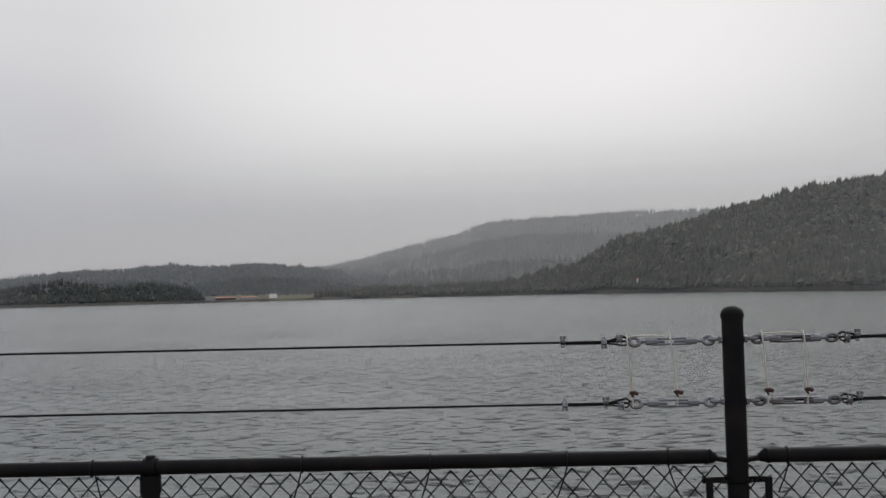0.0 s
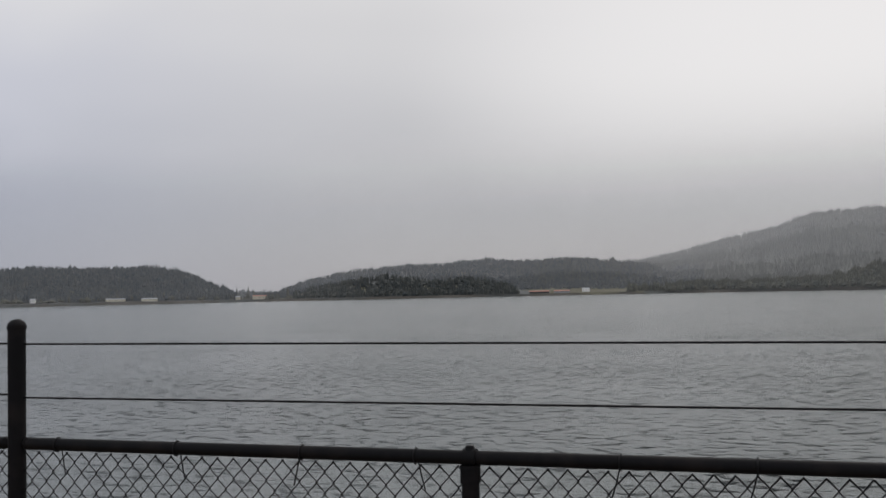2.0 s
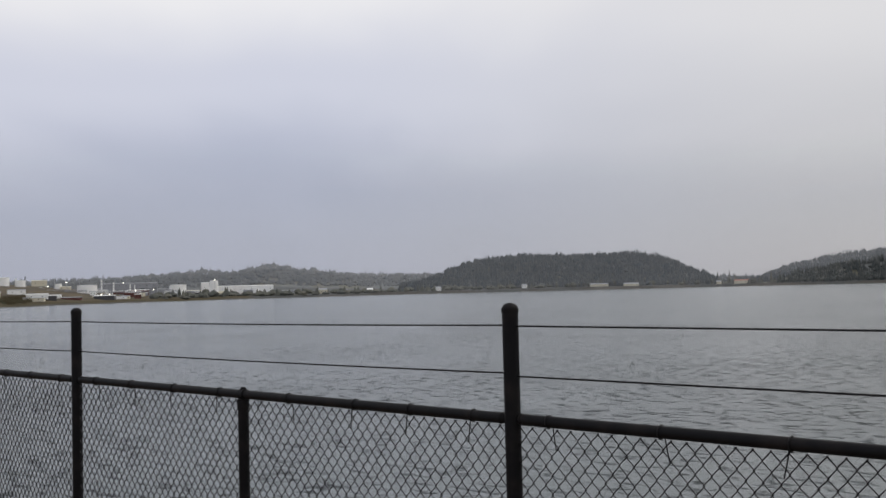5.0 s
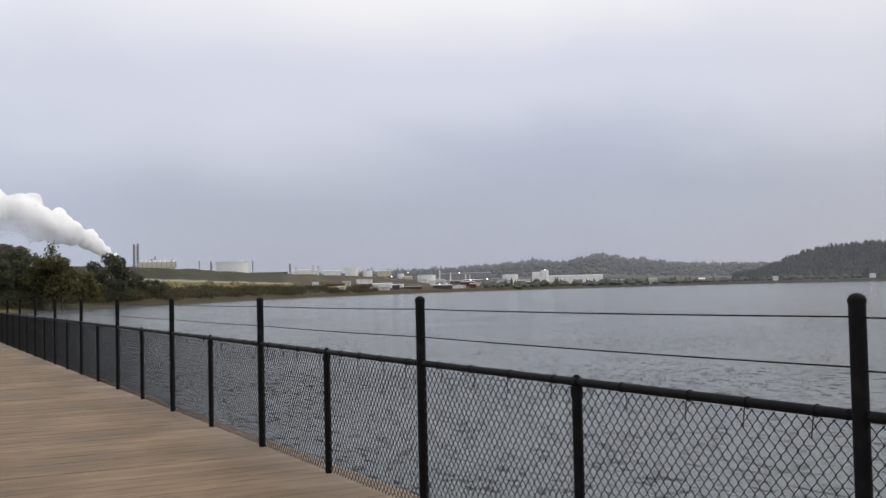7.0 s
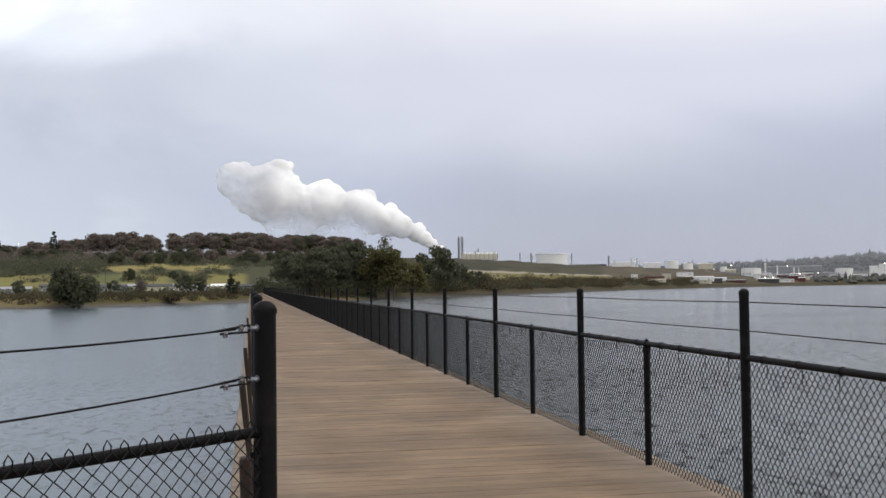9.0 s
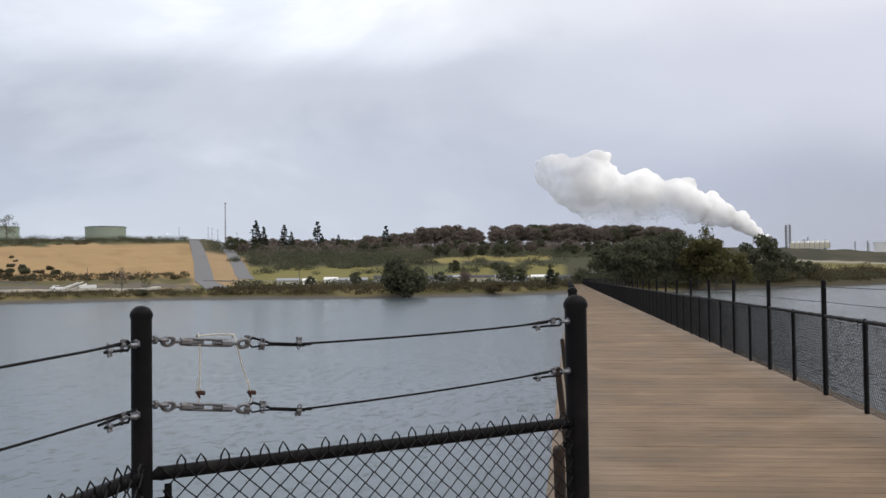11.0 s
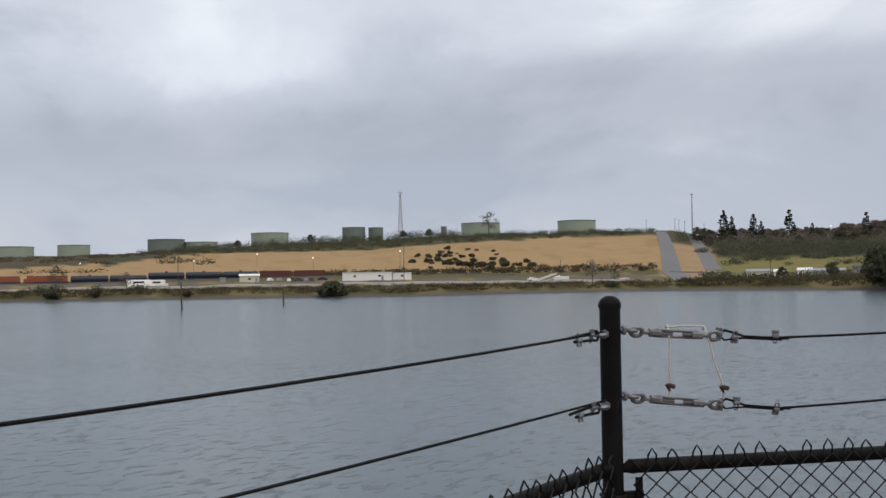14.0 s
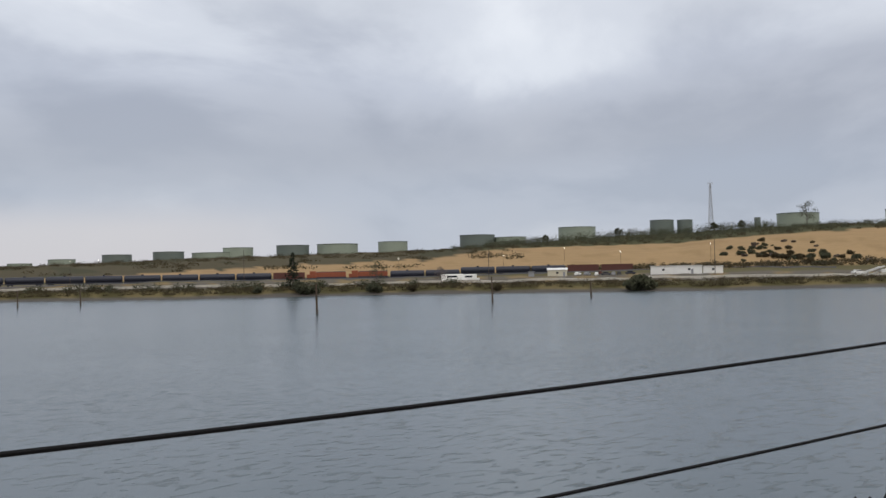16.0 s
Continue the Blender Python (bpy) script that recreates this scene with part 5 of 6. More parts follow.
def pole(az, r, height, label, arm=0.0, lit=False, tilt=0.0, thick=0.14, name="utility_pole"):
    z = max(land_height(az, r), WATER_Z - 1)
    ob = thing(name, label, "pole", Matrix.Translation(polar(az, r, z - 0.3)) @ pose(0, 0, 0, tilt, 0, az), "poles on the shore")
    bm = bmesh.new()
    tube(bm, (0, 0, 0), (0, 0, height), thick, thick * 0.7, 7)
    part("shaft", bm, PILE_WOOD, ob)
    if arm:
        bm = bmesh.new()
        box(bm, arm, 0.15, 0.15, pose(0, 0, height - 0.5))
        part("cross_arm", bm, PILE_WOOD, ob)
    if lit:
        bm = bmesh.new()
        box(bm, 0.5, 0.35, 0.28, pose(0.1, 0, height), 0.05)
        part("lamp_head", bm, LAMP_GLOW, ob)
    return ob


for az, r, h in ((124.0, 420, 14), (136.0, 420, 14), (149.2, 440, 15), (115.5, 410, 9), (104.6, 405, 14), (95.0, 450, 15), (97.4, 470, 14), (158.0, 430, 9)):
    pole(az, r, h, "weathered utility pole beside the shore road", 2.2 if az in (104.6, 95.0, 97.4) else 0.0)
for az, r, h in ((131.9, 620, 8), (128.9, 560, 7), (124.2, 560, 9), (135.2, 560, 7), (140.9, 600, 7)):
    pole(az, r, h, "lit floodlight on a tall pole by the yard", 0, True, thick=0.09, name="light_pole")
for az, el in ((123.1, 2.5), (111.5, 2.62), (101.6, 2.35), (99.8, 2.3), (158.0, 1.2), (156.6, 1.18)):
    ob = pole(az, 1050, max(2.0, 1.43 + 1050 * math.tan(radians(el)) - land_height(az, 1050)), "lit floodlight on a pole at the skyline", 0, True, name="light_pole")
for az in (110.9, 109.4, 109.2, 108.9, 107.9):
    pole(az, 1040, 12, "utility pole at the top of the hill road", 2.0, thick=0.2)


def mooring_pile(az, base_el, top_el, label):
    r = (1.43 - WATER_Z) / math.tan(radians(-base_el))
    top = 1.43 + r * math.tan(radians(top_el))
    ob = thing("mooring_pile", label, "pile", Matrix.Translation(polar(az, r, WATER_Z)) @ pose(0, 0, 0, 1.2, 0.8, 0), "piles in the bay")
    bm = bmesh.new()
    tube(bm, (0, 0, -2), (0, 0, 0.9), 0.24, 0.22, 10)
    part("wet_foot", bm, PILE_WOOD, ob, "dark wet weedy foot")
    bm = bmesh.new()
    tube(bm, (0, 0, 0.88), (0, 0, top - WATER_Z), 0.2, 0.17, 10)
    part("shaft", bm, TIMBER, ob)


for az, lo, hi in ((145.33, -1.85, -0.24), (135.82, -1.47, -0.02), (157.5, -1.12, -0.2), (160.5, -1.13, -0.3), (130.5, -1.27, -0.42)):
    mooring_pile(az, lo, hi, "weathered wooden mooring pile standing in the bay")


# ---- buildings along the shore ----
def hut(name, label, az, r, length, depth, h, wall_mat, roof_mat, pitch=0.5, windows=3, door=True, yaw=0.0, group="shore buildings", z=None):
    ob = thing(name, label, "building", Matrix.Translation(polar(az, r, land_height(az, r) - 0.2 if z is None else z)) @ pose(0, 0, 0, 0, 0, az + yaw), group)
    bm = bmesh.new()
    box(bm, length, depth, h, pose(0, 0, h / 2))
    part("wall", bm, wall_mat, ob)
    bm = bmesh.new()
    L, D = length / 2 + 0.3, depth / 2 + 0.3
    v = [bm.verts.new(p) for p in ((-L, -D, h), (L, -D, h), (L, D, h), (-L, D, h), (-L, 0, h + pitch), (L, 0, h + pitch), (-L, -D, h + 0.15), (L, -D, h + 0.15), (L, D, h + 0.15), (-L, D, h + 0.15))]
    for f in ((0, 3, 2, 1), (6, 7, 5, 4), (9, 4, 5, 8), (0, 1, 7, 6), (2, 3, 9, 8), (0, 6, 4, 9, 3), (1, 2, 8, 5, 7)):
        bm.faces.new([v[i] for i in f])
    part("roof", bm, roof_mat, ob, smooth=0)
    for i in range(windows):
        bm = bmesh.new()
        x = (i + 0.5) / windows * length - length / 2
        box(bm, min(1.0, length / windows * 0.35), 0.12, min(0.8, h * 0.3), pose(x, -depth / 2 - 0.02, h * 0.58))
        part("window", bm, DARK_GLASS, ob)
    if door:
        bm = bmesh.new()
        box(bm, 0.95, 0.1, 2.05, pose(length * 0.28 + 0.6, -depth / 2 - 0.03, 1.05))
        part("door", bm, GREY_PAINT, ob)
    return ob


hut("site_office", "long white flat-roofed site office on the shore flat", 126.0, 452, 21, 6, 3.5, WHITE_PAINT, WHITE_PAINT, 0.15, 2)
hut("site_office", "white flat-roofed annex of the site office", 124.1, 455, 8, 5, 3.0, WHITE_PAINT, WHITE_PAINT, 0.12, 1, False)
hut("yard_shed", "cream shed with a pale roof in the yard", 132.3, 470, 8.5, 6, 2.9, CREAM, WHITE_PAINT, 1.0, 1)
hut("yard_shed", "small grey electrical shed in the yard", 133.7, 470, 2.5, 2, 2.2, GREY_PAINT, GREY_PAINT, 0.2, 0, False)
hut("house", "long white metal-roofed building by the landfall", 88.9, 500, 11, 8, 3.0, GREY_PAINT, WHITE_PAINT, 1.4, 3)
for az, r, l, w, roof in ((104.1, 420, 4.5, 0, WHITE_PAINT), (102.9, 428, 5, 0, WHITE_PAINT), (101.9, 432, 14, 1, GREY_PAINT), (97.2, 440, 13, 1, DARK_ROOF), (96.0, 446, 9, 2, GREY_PAINT), (94.7, 448, 10, 2, DARK_ROOF), (93.9, 450, 8, 0, GREY_PAINT), (92.8, 455, 10, 1, GREY_PAINT), (91.4, 465, 10, 2, WHITE_PAINT), (90.3, 470, 8, 1, DARK_ROOF), (99.8, 440, 12, 1, DARK_ROOF), (105.2, 430, 9, 2, GREY_PAINT)):
    hut("shore_house", "low shore house with a %s roof" % ("white" if roof is WHITE_PAINT else "dark"), az, r, l, 6, 2.5, (WHITE_PAINT, GREY_PAINT, CREAM)[w], roof, 1.1, 2, True, random.uniform(-12, 12), "shore houses")

# farms and sheds on the far shore
for az, r, l, h, wall, roof, label in ((13.7, 2060, 38, 4, DARK_ROOF, ROSE, "long barn with a faded red roof"), (12.5, 2060, 30, 3.5, GREY_PAINT, ROSE, "low barn with a faded red roof"), (11.2, 2080, 14, 6, WHITE_PAINT, GREY_PAINT, "white farmhouse on the far shore"), (5.0, 2040, 24, 4, WHITE_PAINT, GREY_PAINT, "low white shed on the far shore"), (4.4, 2040, 10, 4, CREAM, GREY_PAINT, "cream shed on the far shore"),
                                      (-8.7, 1480, 14, 6, CREAM, ROSE, "cream house among the trees"), (-19.9, 950, 11, 4.5, WHITE_PAINT, WHITE_PAINT, "white-roofed house among the trees"), (36.2, 2030, 34, 4, CREAM, GREY_PAINT, "long cream shed by the far shore"), (34.5, 2025, 28, 4, CREAM, GREY_PAINT, "long cream shed by the far shore"), (28.8, 2040, 26, 6, CREAM, ROSE, "tan building in the gap of the hills"), (30.0, 2040, 12, 5, CREAM, GREY_PAINT, "tan house in the gap of the hills"),
                                      (51.2, 1760, 18, 7, CREAM, GREY_PAINT, "cream house near the point"), (48.6, 1840, 10, 6, WHITE_PAINT, WHITE_PAINT, "white house near the point"), (44.9, 1950, 9, 6, WHITE_PAINT, GREY_PAINT, "white house on the far shore"), (40.2, 2020, 9, 6, WHITE_PAINT, GREY_PAINT, "white house on the far shore"), (50.0, 1800, 10, 5, GREY_PAINT, GREY_PAINT, "grey house near the point")):
    hut("far_house", label, az, r, l, 9, h, wall, roof, 2.2, 3, False, random.uniform(-15, 15), "far shore buildings")

# camper vans and cars in the yard
def vehicle(az, r, length, h, mat, label, name="car", yaw=0.0):
    ob = thing(name, label, "car" if name == "car" else "camper", Matrix.Translation(polar(az, r, land_height(az, r) + 0.1)) @ pose(0, 0, 0, 0, 0, az + yaw), "vehicles in the yard")
    bm = bmesh.new()
    if name == "car":
        box(bm, length, 1.75, h * 0.5, pose(0, 0, h * 0.42), 0.12)
        box(bm, length * 0.55, 1.55, h * 0.42, pose(-length * 0.04, 0, h * 0.82), 0.18)
    else:
        box(bm, length, 2.4, h * 0.8, pose(0, 0, h * 0.58), 0.2)
        box(bm, length * 0.25, 2.3, h * 0.3, pose(length * 0.55, 0, h * 0.32), 0.15)
    part("body", bm, mat, ob)
    bm = bmesh.new()
    box(bm, length * 0.45, 1.62 if name == "car" else 2.46, h * 0.22, pose(0, 0, h * 0.8 if name == "car" else h * 0.66), 0.03)
    part("window", bm, DARK_GLASS, ob)
    for sx in (-0.32, 0.32):
        for sy in (-0.8, 0.8):
            bm = bmesh.new()
            tube(bm, (sx * length, sy - 0.11, 0.32), (sx * length, sy + 0.11, 0.32), 0.33, n=12)
            part("wheel", bm, TANKCAR, ob)


for az, r, m, c in ((130.7, 452, GREY_PAINT, "grey"), (130.2, 455, WHITE_PAINT, "white"), (129.7, 452, DARK_ROOF, "dark"), (129.3, 455, GREY_PAINT, "grey"), (129.0, 458, DARK_ROOF, "dark"), (131.2, 452, WHITE_PAINT, "white"), (130.0, 470, RUST, "dark red"), (128.4, 458, TANKCAR, "dark blue")):
    vehicle(az, r, 4.4, 1.5, m, c + " car parked in the yard by the railway", yaw=random.choice((0, 90, 70)))
vehicle(138.0, 420, 9, 3.2, WHITE_PAINT, "white camper parked on the bank", "camper")
vehicle(137.1, 424, 6.5, 3.0, WHITE_PAINT, "white camper van parked on the bank", "camper")
vehicle(117.0, 430, 4.4, 1.5, WHITE_PAINT, "white car parked near the loading ramp", yaw=30)

# loading ramp with sloping white chutes
ob = thing("loading_ramp", "white steel loading ramp with sloping chutes at the water's edge", "ramp", Matrix.Translation(polar(116.6, 405, land_height(116.6, 405))) @ pose(0, 0, 0, 0, 0, 116.6))
for k, (dx, dz) in enumerate(((0, 0), (1.6, 0.2), (3.0, -0.5))):
    bm = bmesh.new()
    box(bm, 10.0, 0.8, 0.45, pose(dx, k * 1.4, 1.6 + dz, 0, -20, 0), 0.06)
    part("chute", bm, WHITE_PAINT, ob)
for x in (-3.5, 0.5, 4.5):
    bm = bmesh.new()
    tube(bm, (x, 0.8, -0.5), (x, 0.8, 1.4 + 0.33 * x), 0.12, n=6)
    part("leg", bm, GREY_PAINT, ob)
bm = bmesh.new()
box(bm, 6, 4, 1.2, pose(8, 3, 1.8), 0.1)
part("hopper", bm, WHITE_PAINT, ob)


# ---- trains ----
def rail_car(az, r, length, kind, mat, label, group):
    z = 1.43 + r * math.tan(radians(-0.06)) if az > 138 else 1.43 + r * math.tan(radians(0.06))
    ob = thing(kind, label, "rail car", Matrix.Translation(polar(az, r, z)) @ pose(0, 0, 0, 0, 0, az), group)
    bm = bmesh.new()
    if kind == "tank_car":
        tube(bm, (-length / 2 + 0.5, 0, 2.55), (length / 2 - 0.5, 0, 2.55), 1.55, n=16)
        for s in (-1, 1):
            ball(bm, (s * (length / 2 - 0.5), 0, 2.55), 1.55, (0.3, 1, 1), 12)
        tube(bm, (0, 0, 3.9), (0, 0, 4.5), 0.6, n=10)
    elif kind == "locomotive":
        box(bm, length * 0.72, 2.2, 2.6, pose(length * 0.1, 0, 2.6), 0.15)
        box(bm, length * 0.16, 2.9, 3.2, pose(-length * 0.34, 0, 2.9), 0.2)
        box(bm, length * 0.08, 2.0, 1.9, pose(-length * 0.45, 0, 2.1), 0.2)
        for x in (0.0, 0.2, 0.36):
            tube(bm, (x * length, 0, 3.8), (x * length, 0, 4.25), 0.7, n=10)
    else:
        box(bm, length - 0.8, 2.9, 3.0, pose(0, 0, 2.6), 0.08)
        box(bm, length - 0.6, 3.05, 0.25, pose(0, 0, 4.0))
    part("body", bm, mat, ob)
    if kind == "hopper_car":
        for i in range(9):
            bm = bmesh.new()
            box(bm, 0.15, 3.05, 2.6, pose((i / 8 - 0.5) * (length - 1), 0, 2.6))
            part("rib", bm, mat, ob)
    if kind == "locomotive":
        bm = bmesh.new()
        box(bm, length * 0.7, 1.9, 0.35, pose(length * 0.1, 0, 4.05), 0.08)
        box(bm, length * 0.72, 2.3, 0.5, pose(length * 0.1, 0, 1.45))
        part("trim", bm, TANKCAR, ob, "black roof and sill")
    bm = bmesh.new()
    box(bm, length, 2.4, 0.55, pose(0, 0, 1.0))
    part("underframe", bm, TANKCAR, ob)
    for x in (-0.36, 0.36):
        bm = bmesh.new()
        for dx in (-0.9, 0.9):
            for y in (-0.8, 0.8):
                tube(bm, (x * length + dx, y - 0.06, 0.45), (x * length + dx, y + 0.06, 0.45), 0.45, n=12)
        box(bm, 2.4, 1.9, 0.3, pose(x * length, 0, 0.55))
        part("bogie", bm, TANKCAR, ob)


a, r = 128.2, 505
order = ["rust"] * 2 + ["tank_car"] * 5 + ["locomotive"] * 2 + ["rust"] + ["tank_car"] * 14
for k, kind in enumerate(order):
    length = {"tank_car": 16.5, "locomotive": 19.5}.get(kind, 15.5)
    step = math.degrees((length + 0.4) / r)
    if kind == "rust":
        rail_car(a + step / 2, r, length, "hopper_car", RUST, "rust-red hopper car in the freight train", "freight train")
    elif kind == "locomotive":
        rail_car(a + step / 2, r, length, kind, ORANGE, "faded orange diesel locomotive in the freight train", "freight train")
    elif kind == "tank_car":
        rail_car(a + step / 2, r, length, kind, TANKCAR, "dark blue-black tank car in the freight train", "freight train")
    else:
        rail_car(a + step / 2, r, length, kind, ORANGE, "faded orange hopper car in the freight train", "freight train")
    a += step
strip("railway", "ballasted railway along the foot of the field", [(176, 540), (161, 507), (144, 505), (127, 505), (118, 505)], 7, ASPHALT, "railway", 0.3)


# ---- the refinery ----
def on_land(az, r, el):
    return polar(az, r, 1.43 + r * math.tan(radians(el)))


def white_tank(az, w, lo, hi, r=1500, label="white cylindrical refinery tank"):
    storage_tank(az, w, lo - 0.1, hi, r, WHITE_PAINT, label, "refinery tanks")


white_tank(73.7, 1.7, 1.05, 1.63)
white_tank(67.35, 0.7, 0.75, 1.16)
white_tank(66.5, 0.5, 0.72, 1.0)
white_tank(63.3, 1.0, 0.18, 0.7, 1450)
white_tank(58.75, 0.85, 0.16, 0.62, 1650)
white_tank(56.9, 0.45, 0.3, 0.8, 1700)
white_tank(64.7, 0.35, 0.55, 0.8)
for az, l, lo, hi, m in ((69.9, 35, 0.8, 1.12, WHITE_PAINT), (71.9, 60, 0.85, 1.02, DARK_ROOF), (68.4, 25, 0.75, 1.05, WHITE_PAINT), (65.6, 20, 0.7, 0.98, CREAM), (61.2, 75, 0.5, 0.76, GREY_PAINT), (62.0, 60, 0.3, 0.5, GREY_PAINT), (66.6, 50, 0.35, 0.5, DARK_ROOF), (64.5, 30, 0.3, 0.45, WHITE_PAINT), (55.5, 105, 0.06, 0.5, WHITE_PAINT), (57.2, 22, 0.1, 0.7, WHITE_PAINT), (60.2, 60, 0.2, 0.42, GREY_PAINT), (58.0, 30, 0.12, 0.3, CREAM), (53.0, 30, 0.08, 0.2, GREY_PAINT)):
    r = 1550 if az > 58.5 else 1750
    p = on_land(az, r, lo)
    hut("refinery_building", "pale refinery building on the low point" if m is not DARK_ROOF else "dark refinery building on the low point", az, r, l, 14, r * (math.tan(radians(hi)) - math.tan(radians(lo))), m, m, 0.8, max(2, int(l / 9)), False, 0, "refinery buildings", p.z - 0.5)
for k in range(34):
    az = random.uniform(54, 75)
    lo = max(0.1, table(az, FIRST_EL) * random.uniform(0.45, 1.0))
    r = 1500 if az > 58.5 else 1720
    m = random.choice((WHITE_PAINT, GREY_PAINT, DARK_ROOF, WHITE_PAINT, RUST, CREAM))
    l = random.uniform(8, 34)
    if k % 3 == 0:
        white_tank(az, random.uniform(0.22, 0.42), lo, lo + random.uniform(0.16, 0.3), r, "small white refinery tank")
    else:
        hut("refinery_building", "low refinery shed among pipework", az, r, l, 8, random.uniform(3, 6.5), m, random.choice((WHITE_PAINT, GREY_PAINT, m)), 0.8, 2, False, random.uniform(-20, 20), "refinery buildings", on_land(az, r, lo).z - 0.8)
# low sheds, tanks and parked plant on the foreshore
for k in range(34):
    az = random.uniform(56.5, 69.8)
    r = table(az, SHORE) + random.uniform(45, 210)
    m = random.choice((WHITE_PAINT, WHITE_PAINT, GREY_PAINT, DARK_ROOF, RUST, CREAM))
    hut("refinery_shed", "low %s shed on the refinery foreshore" % {WHITE_PAINT: "white", GREY_PAINT: "grey", DARK_ROOF: "dark", RUST: "rust-red", CREAM: "cream"}[m], az, r, random.uniform(6, 24), 7, random.uniform(2.6, 5.5), m, random.choice((WHITE_PAINT, GREY_PAINT, m)), 0.7, 2, False, random.uniform(-20, 20), "sheds on the foreshore")
# pipe racks, columns and lights
for k in range(26):
    az = random.uniform(59, 78)
    lo = table(az, FIRST_EL)
    p = on_land(az, 1500, lo - 0.03)
    h = random.uniform(8, 18)
    ob = thing("process_column", "thin grey refinery column with platforms", "column", Matrix.Translation(p), "refinery columns")
    bm = bmesh.new()
    tube(bm, (0, 0, -2), (0, 0, h), random.uniform(0.5, 1.3), n=8)
    part("vessel", bm, random.choice((GREY_PAINT, WHITE_PAINT)), ob)
    bm = bmesh.new()
    for f in (0.5, 0.75, 0.98):
        tube(bm, (0, 0, h * f), (0, 0, h * f + 0.4), 1.9, n=8)
    part("platform", bm, GREY_PAINT, ob)
for k in range(9):
    az = 59.5 + k * 1.1 + random.uniform(-0.4, 0.4)
    p = on_land(az, 1420, max(0.12, table(az, FIRST_EL) * 0.55))
    ob = thing("pipe_rack", "grey steel pipe rack on posts", "pipe rack", Matrix.Translation(p) @ pose(0, 0, 0, 0, 0, az), "refinery pipe racks")
    bm = bmesh.new()
    for z in (3.2, 4.6):
        for y in (-1, 0, 1):
            tube(bm, (-14, y, z), (14, y, z), 0.32, n=6)
    part("pipes", bm, GREY_PAINT, ob)
    for x in (-13, -4.5, 4.5, 13):
        bm = bmesh.new()
        box(bm, 0.4, 2.8, 8, pose(x, 0, 1))
        part("post", bm, GREY_PAINT, ob)
for az, el in ((56.85, 0.83), (64.3, 0.85), (61.5, 0.78), (62.2, 0.2), (62.6, 0.2), (60.0, 0.4), (65.2, 0.66), (60.9, 0.36), (63.9, 0.3), (65.9, 0.45)):
    p = on_land(az, 1440, el)
    ob = thing("floodlight", "lit floodlight on a refinery post", "lamp", Matrix.Translation(p), "refinery lights")
    bm = bmesh.new()
    box(bm, 1.3, 0.8, 0.8)
    part("lamp_head", bm, LAMP_GLOW, ob)
    bm = bmesh.new()
    tube(bm, (0, 0, -14), (0, 0, -0.3), 0.2, n=5)
    part("post", bm, GREY_PAINT, ob)

# cooling cells and the flare stack by the plume
ob = thing("cooling_tower", "row of pale cooling cells with fan stacks", "cooling tower", Matrix.Translation(on_land(77.6, 1500, 1.4)) @ pose(0, 0, 0, 0, 0, 77.6))
bm = bmesh.new()
box(bm, 52, 12, 8, pose(0, 0, 3))
part("basin", bm, CREAM, ob)
for k in range(8):
    bm = bmesh.new()
    tube(bm, (-22 + k * 6.3, 0, 7), (-22 + k * 6.3, 0, 9.6), 2.6, 2.2, 14)
    part("fan_stack", bm, WHITE_PAINT, ob)
for k in range(9):
    bm = bmesh.new()
    box(bm, 0.7, 12.3, 8.2, pose(-25.5 + k * 6.35, 0, 3))
    part("rib", bm, GREY_PAINT, ob)
ob = thing("furnace_stack", "grey lattice furnace tower with two flues", "tower", Matrix.Translation(on_land(78.65, 1500, 1.4)) @ pose(0, 0, 0, 0, 0, 78))
for s in (-1, 1):
    bm = bmesh.new()
    tube(bm, (s * 2.6, 0, -3), (s * 2.6, 0, 32), 1.5, 1.35, 10)
    part("flue", bm, GREY_PAINT, ob)
bm = bmesh.new()
for z in range(3, 33, 5):
    box(bm, 9, 4, 0.9, pose(0, 0, z))
    tube(bm, (-2.6, 0, z), (2.6, 0, z + 5 if z < 30 else z), 0.25, n=4)
part("bracing", bm, GREY_PAINT, ob)


# ---- translucent sheets added as haze over the hills ----
def haze_sheet(r, a0, a1, top, dense):
    """A see-through sheet added as haze, thinner upwards and towards its ends; with no distance it follows the shore.
    """
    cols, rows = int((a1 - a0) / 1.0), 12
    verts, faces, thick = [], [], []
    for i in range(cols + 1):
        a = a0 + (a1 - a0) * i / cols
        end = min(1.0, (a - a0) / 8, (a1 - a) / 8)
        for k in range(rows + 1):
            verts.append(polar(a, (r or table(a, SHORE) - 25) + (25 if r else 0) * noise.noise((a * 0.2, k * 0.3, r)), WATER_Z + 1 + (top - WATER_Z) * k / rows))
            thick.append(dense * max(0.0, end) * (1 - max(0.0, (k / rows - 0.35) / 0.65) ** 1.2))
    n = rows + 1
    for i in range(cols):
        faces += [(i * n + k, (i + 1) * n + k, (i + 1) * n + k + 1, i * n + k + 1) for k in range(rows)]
    me = stuff_mesh("haze_sheet", verts, faces, HAZE)
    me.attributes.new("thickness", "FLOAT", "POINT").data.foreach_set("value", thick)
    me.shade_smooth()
    tagged(new("haze_sheet", me), "translucent sheet added as haze before the wooded hills", "mist", kind="stuff")


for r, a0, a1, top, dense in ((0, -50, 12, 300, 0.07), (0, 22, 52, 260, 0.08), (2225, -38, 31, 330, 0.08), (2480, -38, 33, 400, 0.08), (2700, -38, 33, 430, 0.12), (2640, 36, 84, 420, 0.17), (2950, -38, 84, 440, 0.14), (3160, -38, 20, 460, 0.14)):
    haze_sheet(r, a0, a1, top, dense)


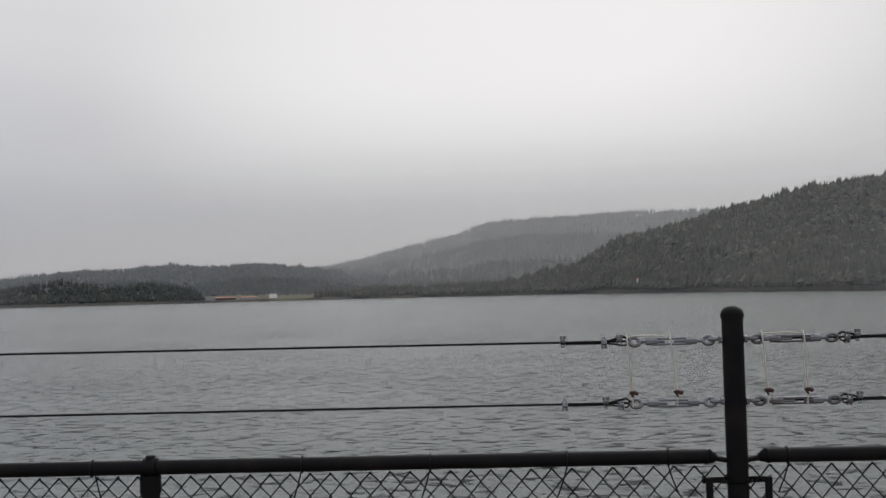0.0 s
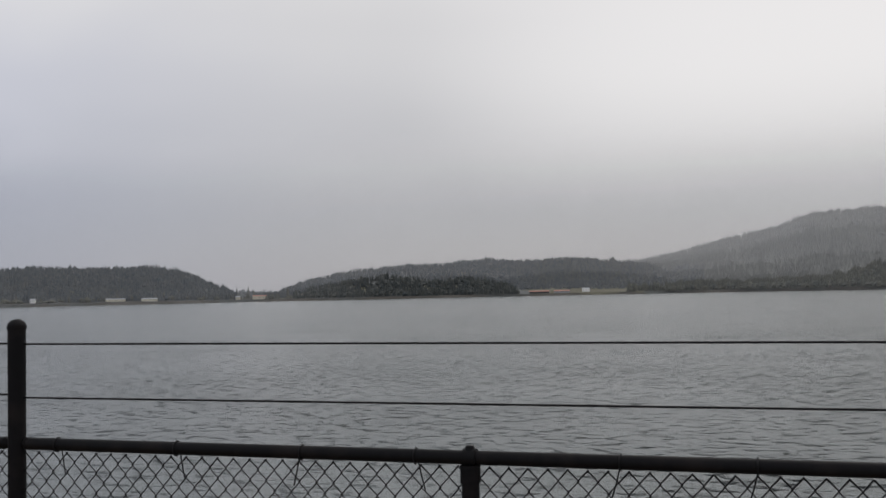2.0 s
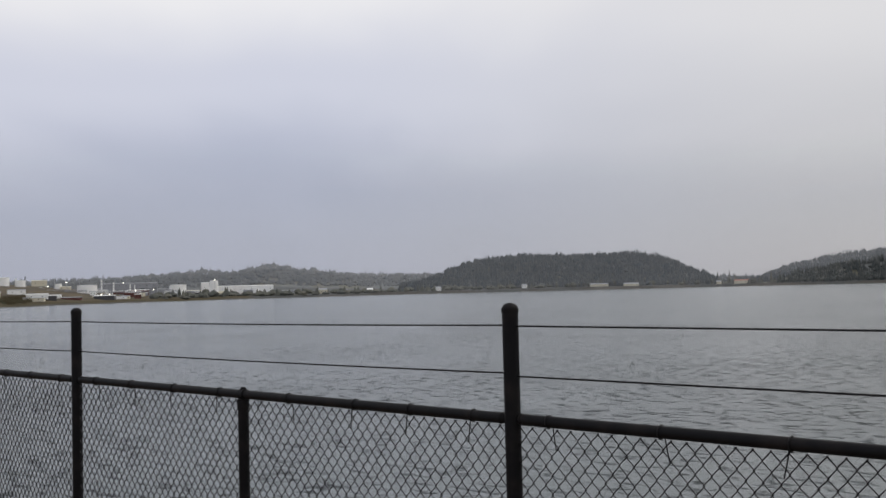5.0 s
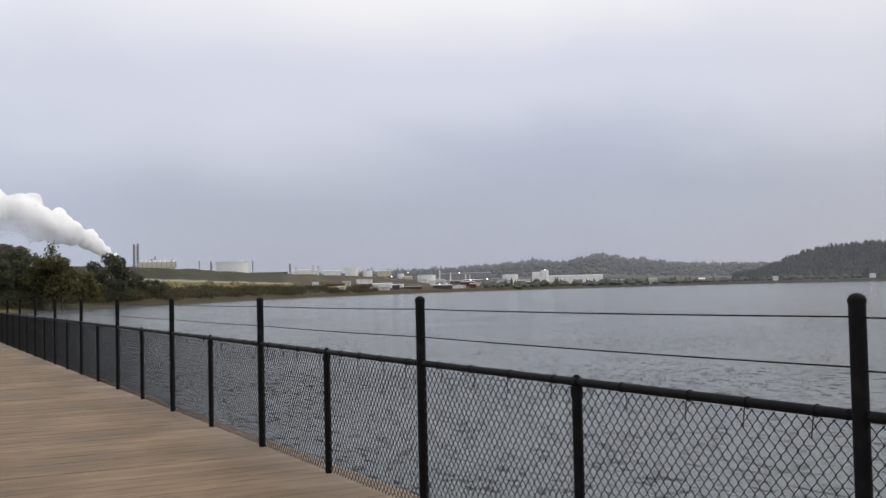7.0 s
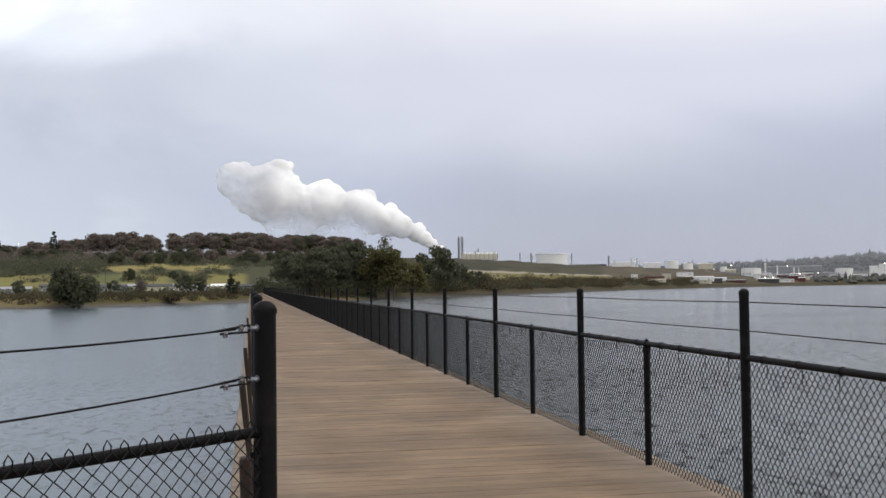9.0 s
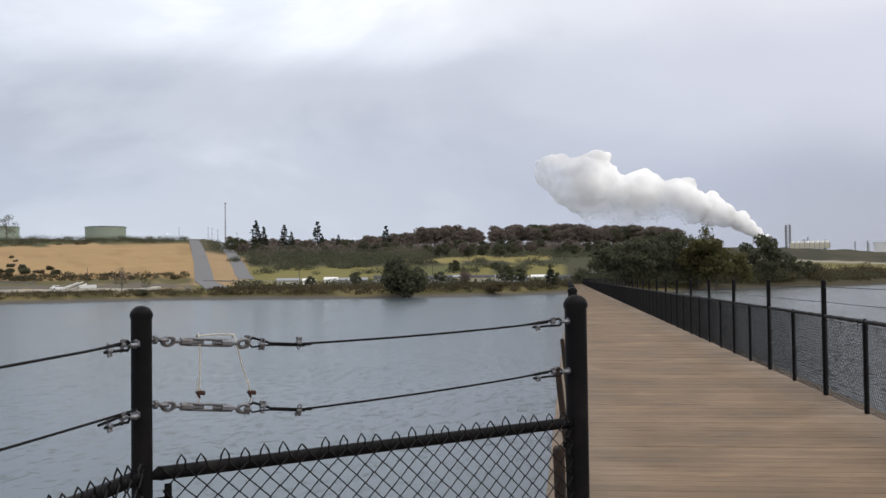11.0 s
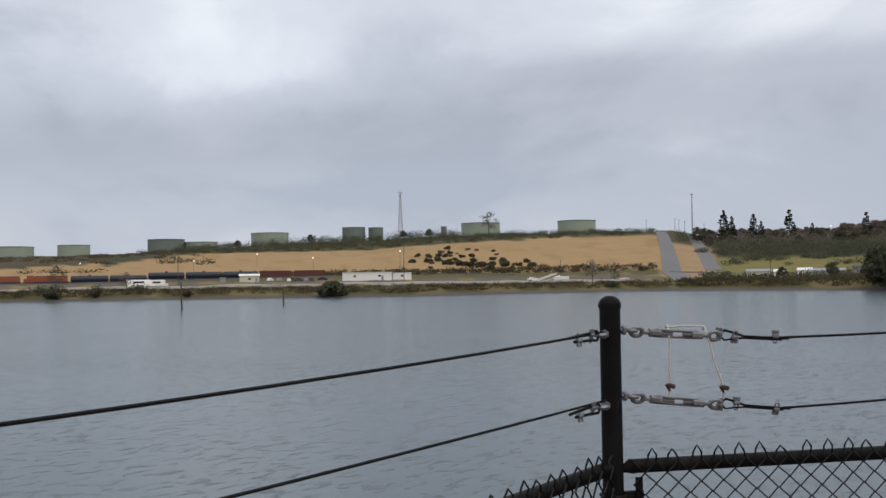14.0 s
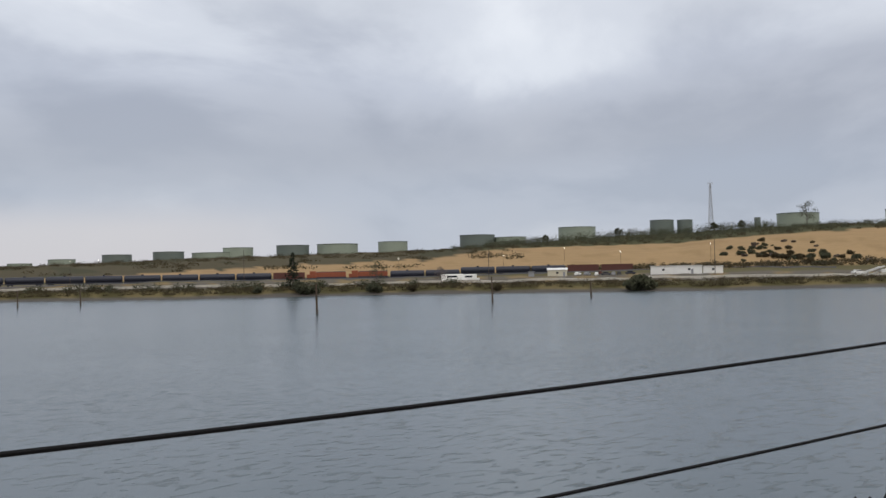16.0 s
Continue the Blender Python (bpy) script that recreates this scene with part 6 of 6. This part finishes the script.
# ---- the steam plume ----
def puffs(lobes, name, mat, label, swell, seed, fat=1.0, far=1650):
    """Billowing steam: great lobes, each heaped with smaller and smaller ones, run together; lobes: bearing, degrees up and size."""
    rng = random.Random(seed)
    bm = bmesh.new()

    def blob(p, rad):
        bmesh.ops.create_icosphere(bm, subdivisions=1 if rad < 6 else 2, radius=rad, matrix=Matrix.Translation(p))

    def outward():
        w, up = rng.uniform(0, 6.283), rng.uniform(-0.45, 1.0)
        return Vector((math.cos(w) * math.sqrt(1 - up * up), math.sin(w) * math.sqrt(1 - up * up), up))

    for az, el, size in lobes:
        c, big = polar(az, far + rng.gauss(0, 6), 1.43 + far * math.tan(radians(el))), far * math.tan(radians(size)) * 0.86 * fat
        blob(c, big)
        for _ in range(11):
            middle = big * rng.uniform(0.26, 0.44)
            d = c + outward() * big * rng.uniform(0.64, 0.86)
            blob(d, middle)
            for _ in range(3):
                blob(d + outward() * middle * 0.9, middle * rng.uniform(0.26, 0.42))
    ob = part(name, bm, mat, smooth=180)
    m = ob.modifiers.new("merge", "REMESH")
    m.mode, m.voxel_size, m.use_smooth_shade = "VOXEL", 2.2, True
    m = ob.modifiers.new("soften", "SMOOTH")
    m.iterations, m.factor = 6, 0.5
    for size, strength in ((11, swell), (4.5, swell * 0.5)):
        tex = bpy.data.textures.new(name + "_billow", "CLOUDS")
        tex.noise_scale, tex.noise_depth, tex.noise_type = size, 2, "SOFT_NOISE"
        m = ob.modifiers.new("billow", "DISPLACE")
        m.texture, m.texture_coords, m.strength, m.mid_level = tex, "GLOBAL", strength, 0.45
    tagged(ob, label, "steam", kind="stuff")


PLUME = [(79.3, 1.65, 0.16), (79.7, 1.95, 0.26), (80.2, 2.25, 0.38), (80.6, 2.55, 0.5), (81.0, 2.85, 0.62), (81.85, 3.2, 0.8), (82.5, 3.5, 1.05), (83.4, 3.7, 1.1), (84.2, 4.1, 1.4), (85.1, 4.1, 1.3), (86.1, 4.35, 1.65), (87.4, 4.35, 1.5), (89.0, 5.0, 1.95), (89.9, 5.2, 1.55), (90.8, 5.7, 1.2),
         (84.6, 3.0, 0.9), (86.5, 3.3, 1.1), (88.3, 3.5, 1.2)]
puffs(PLUME, "steam_plume", STEAM, "dense white steam plume billowing from the refinery", 2.2, 5)
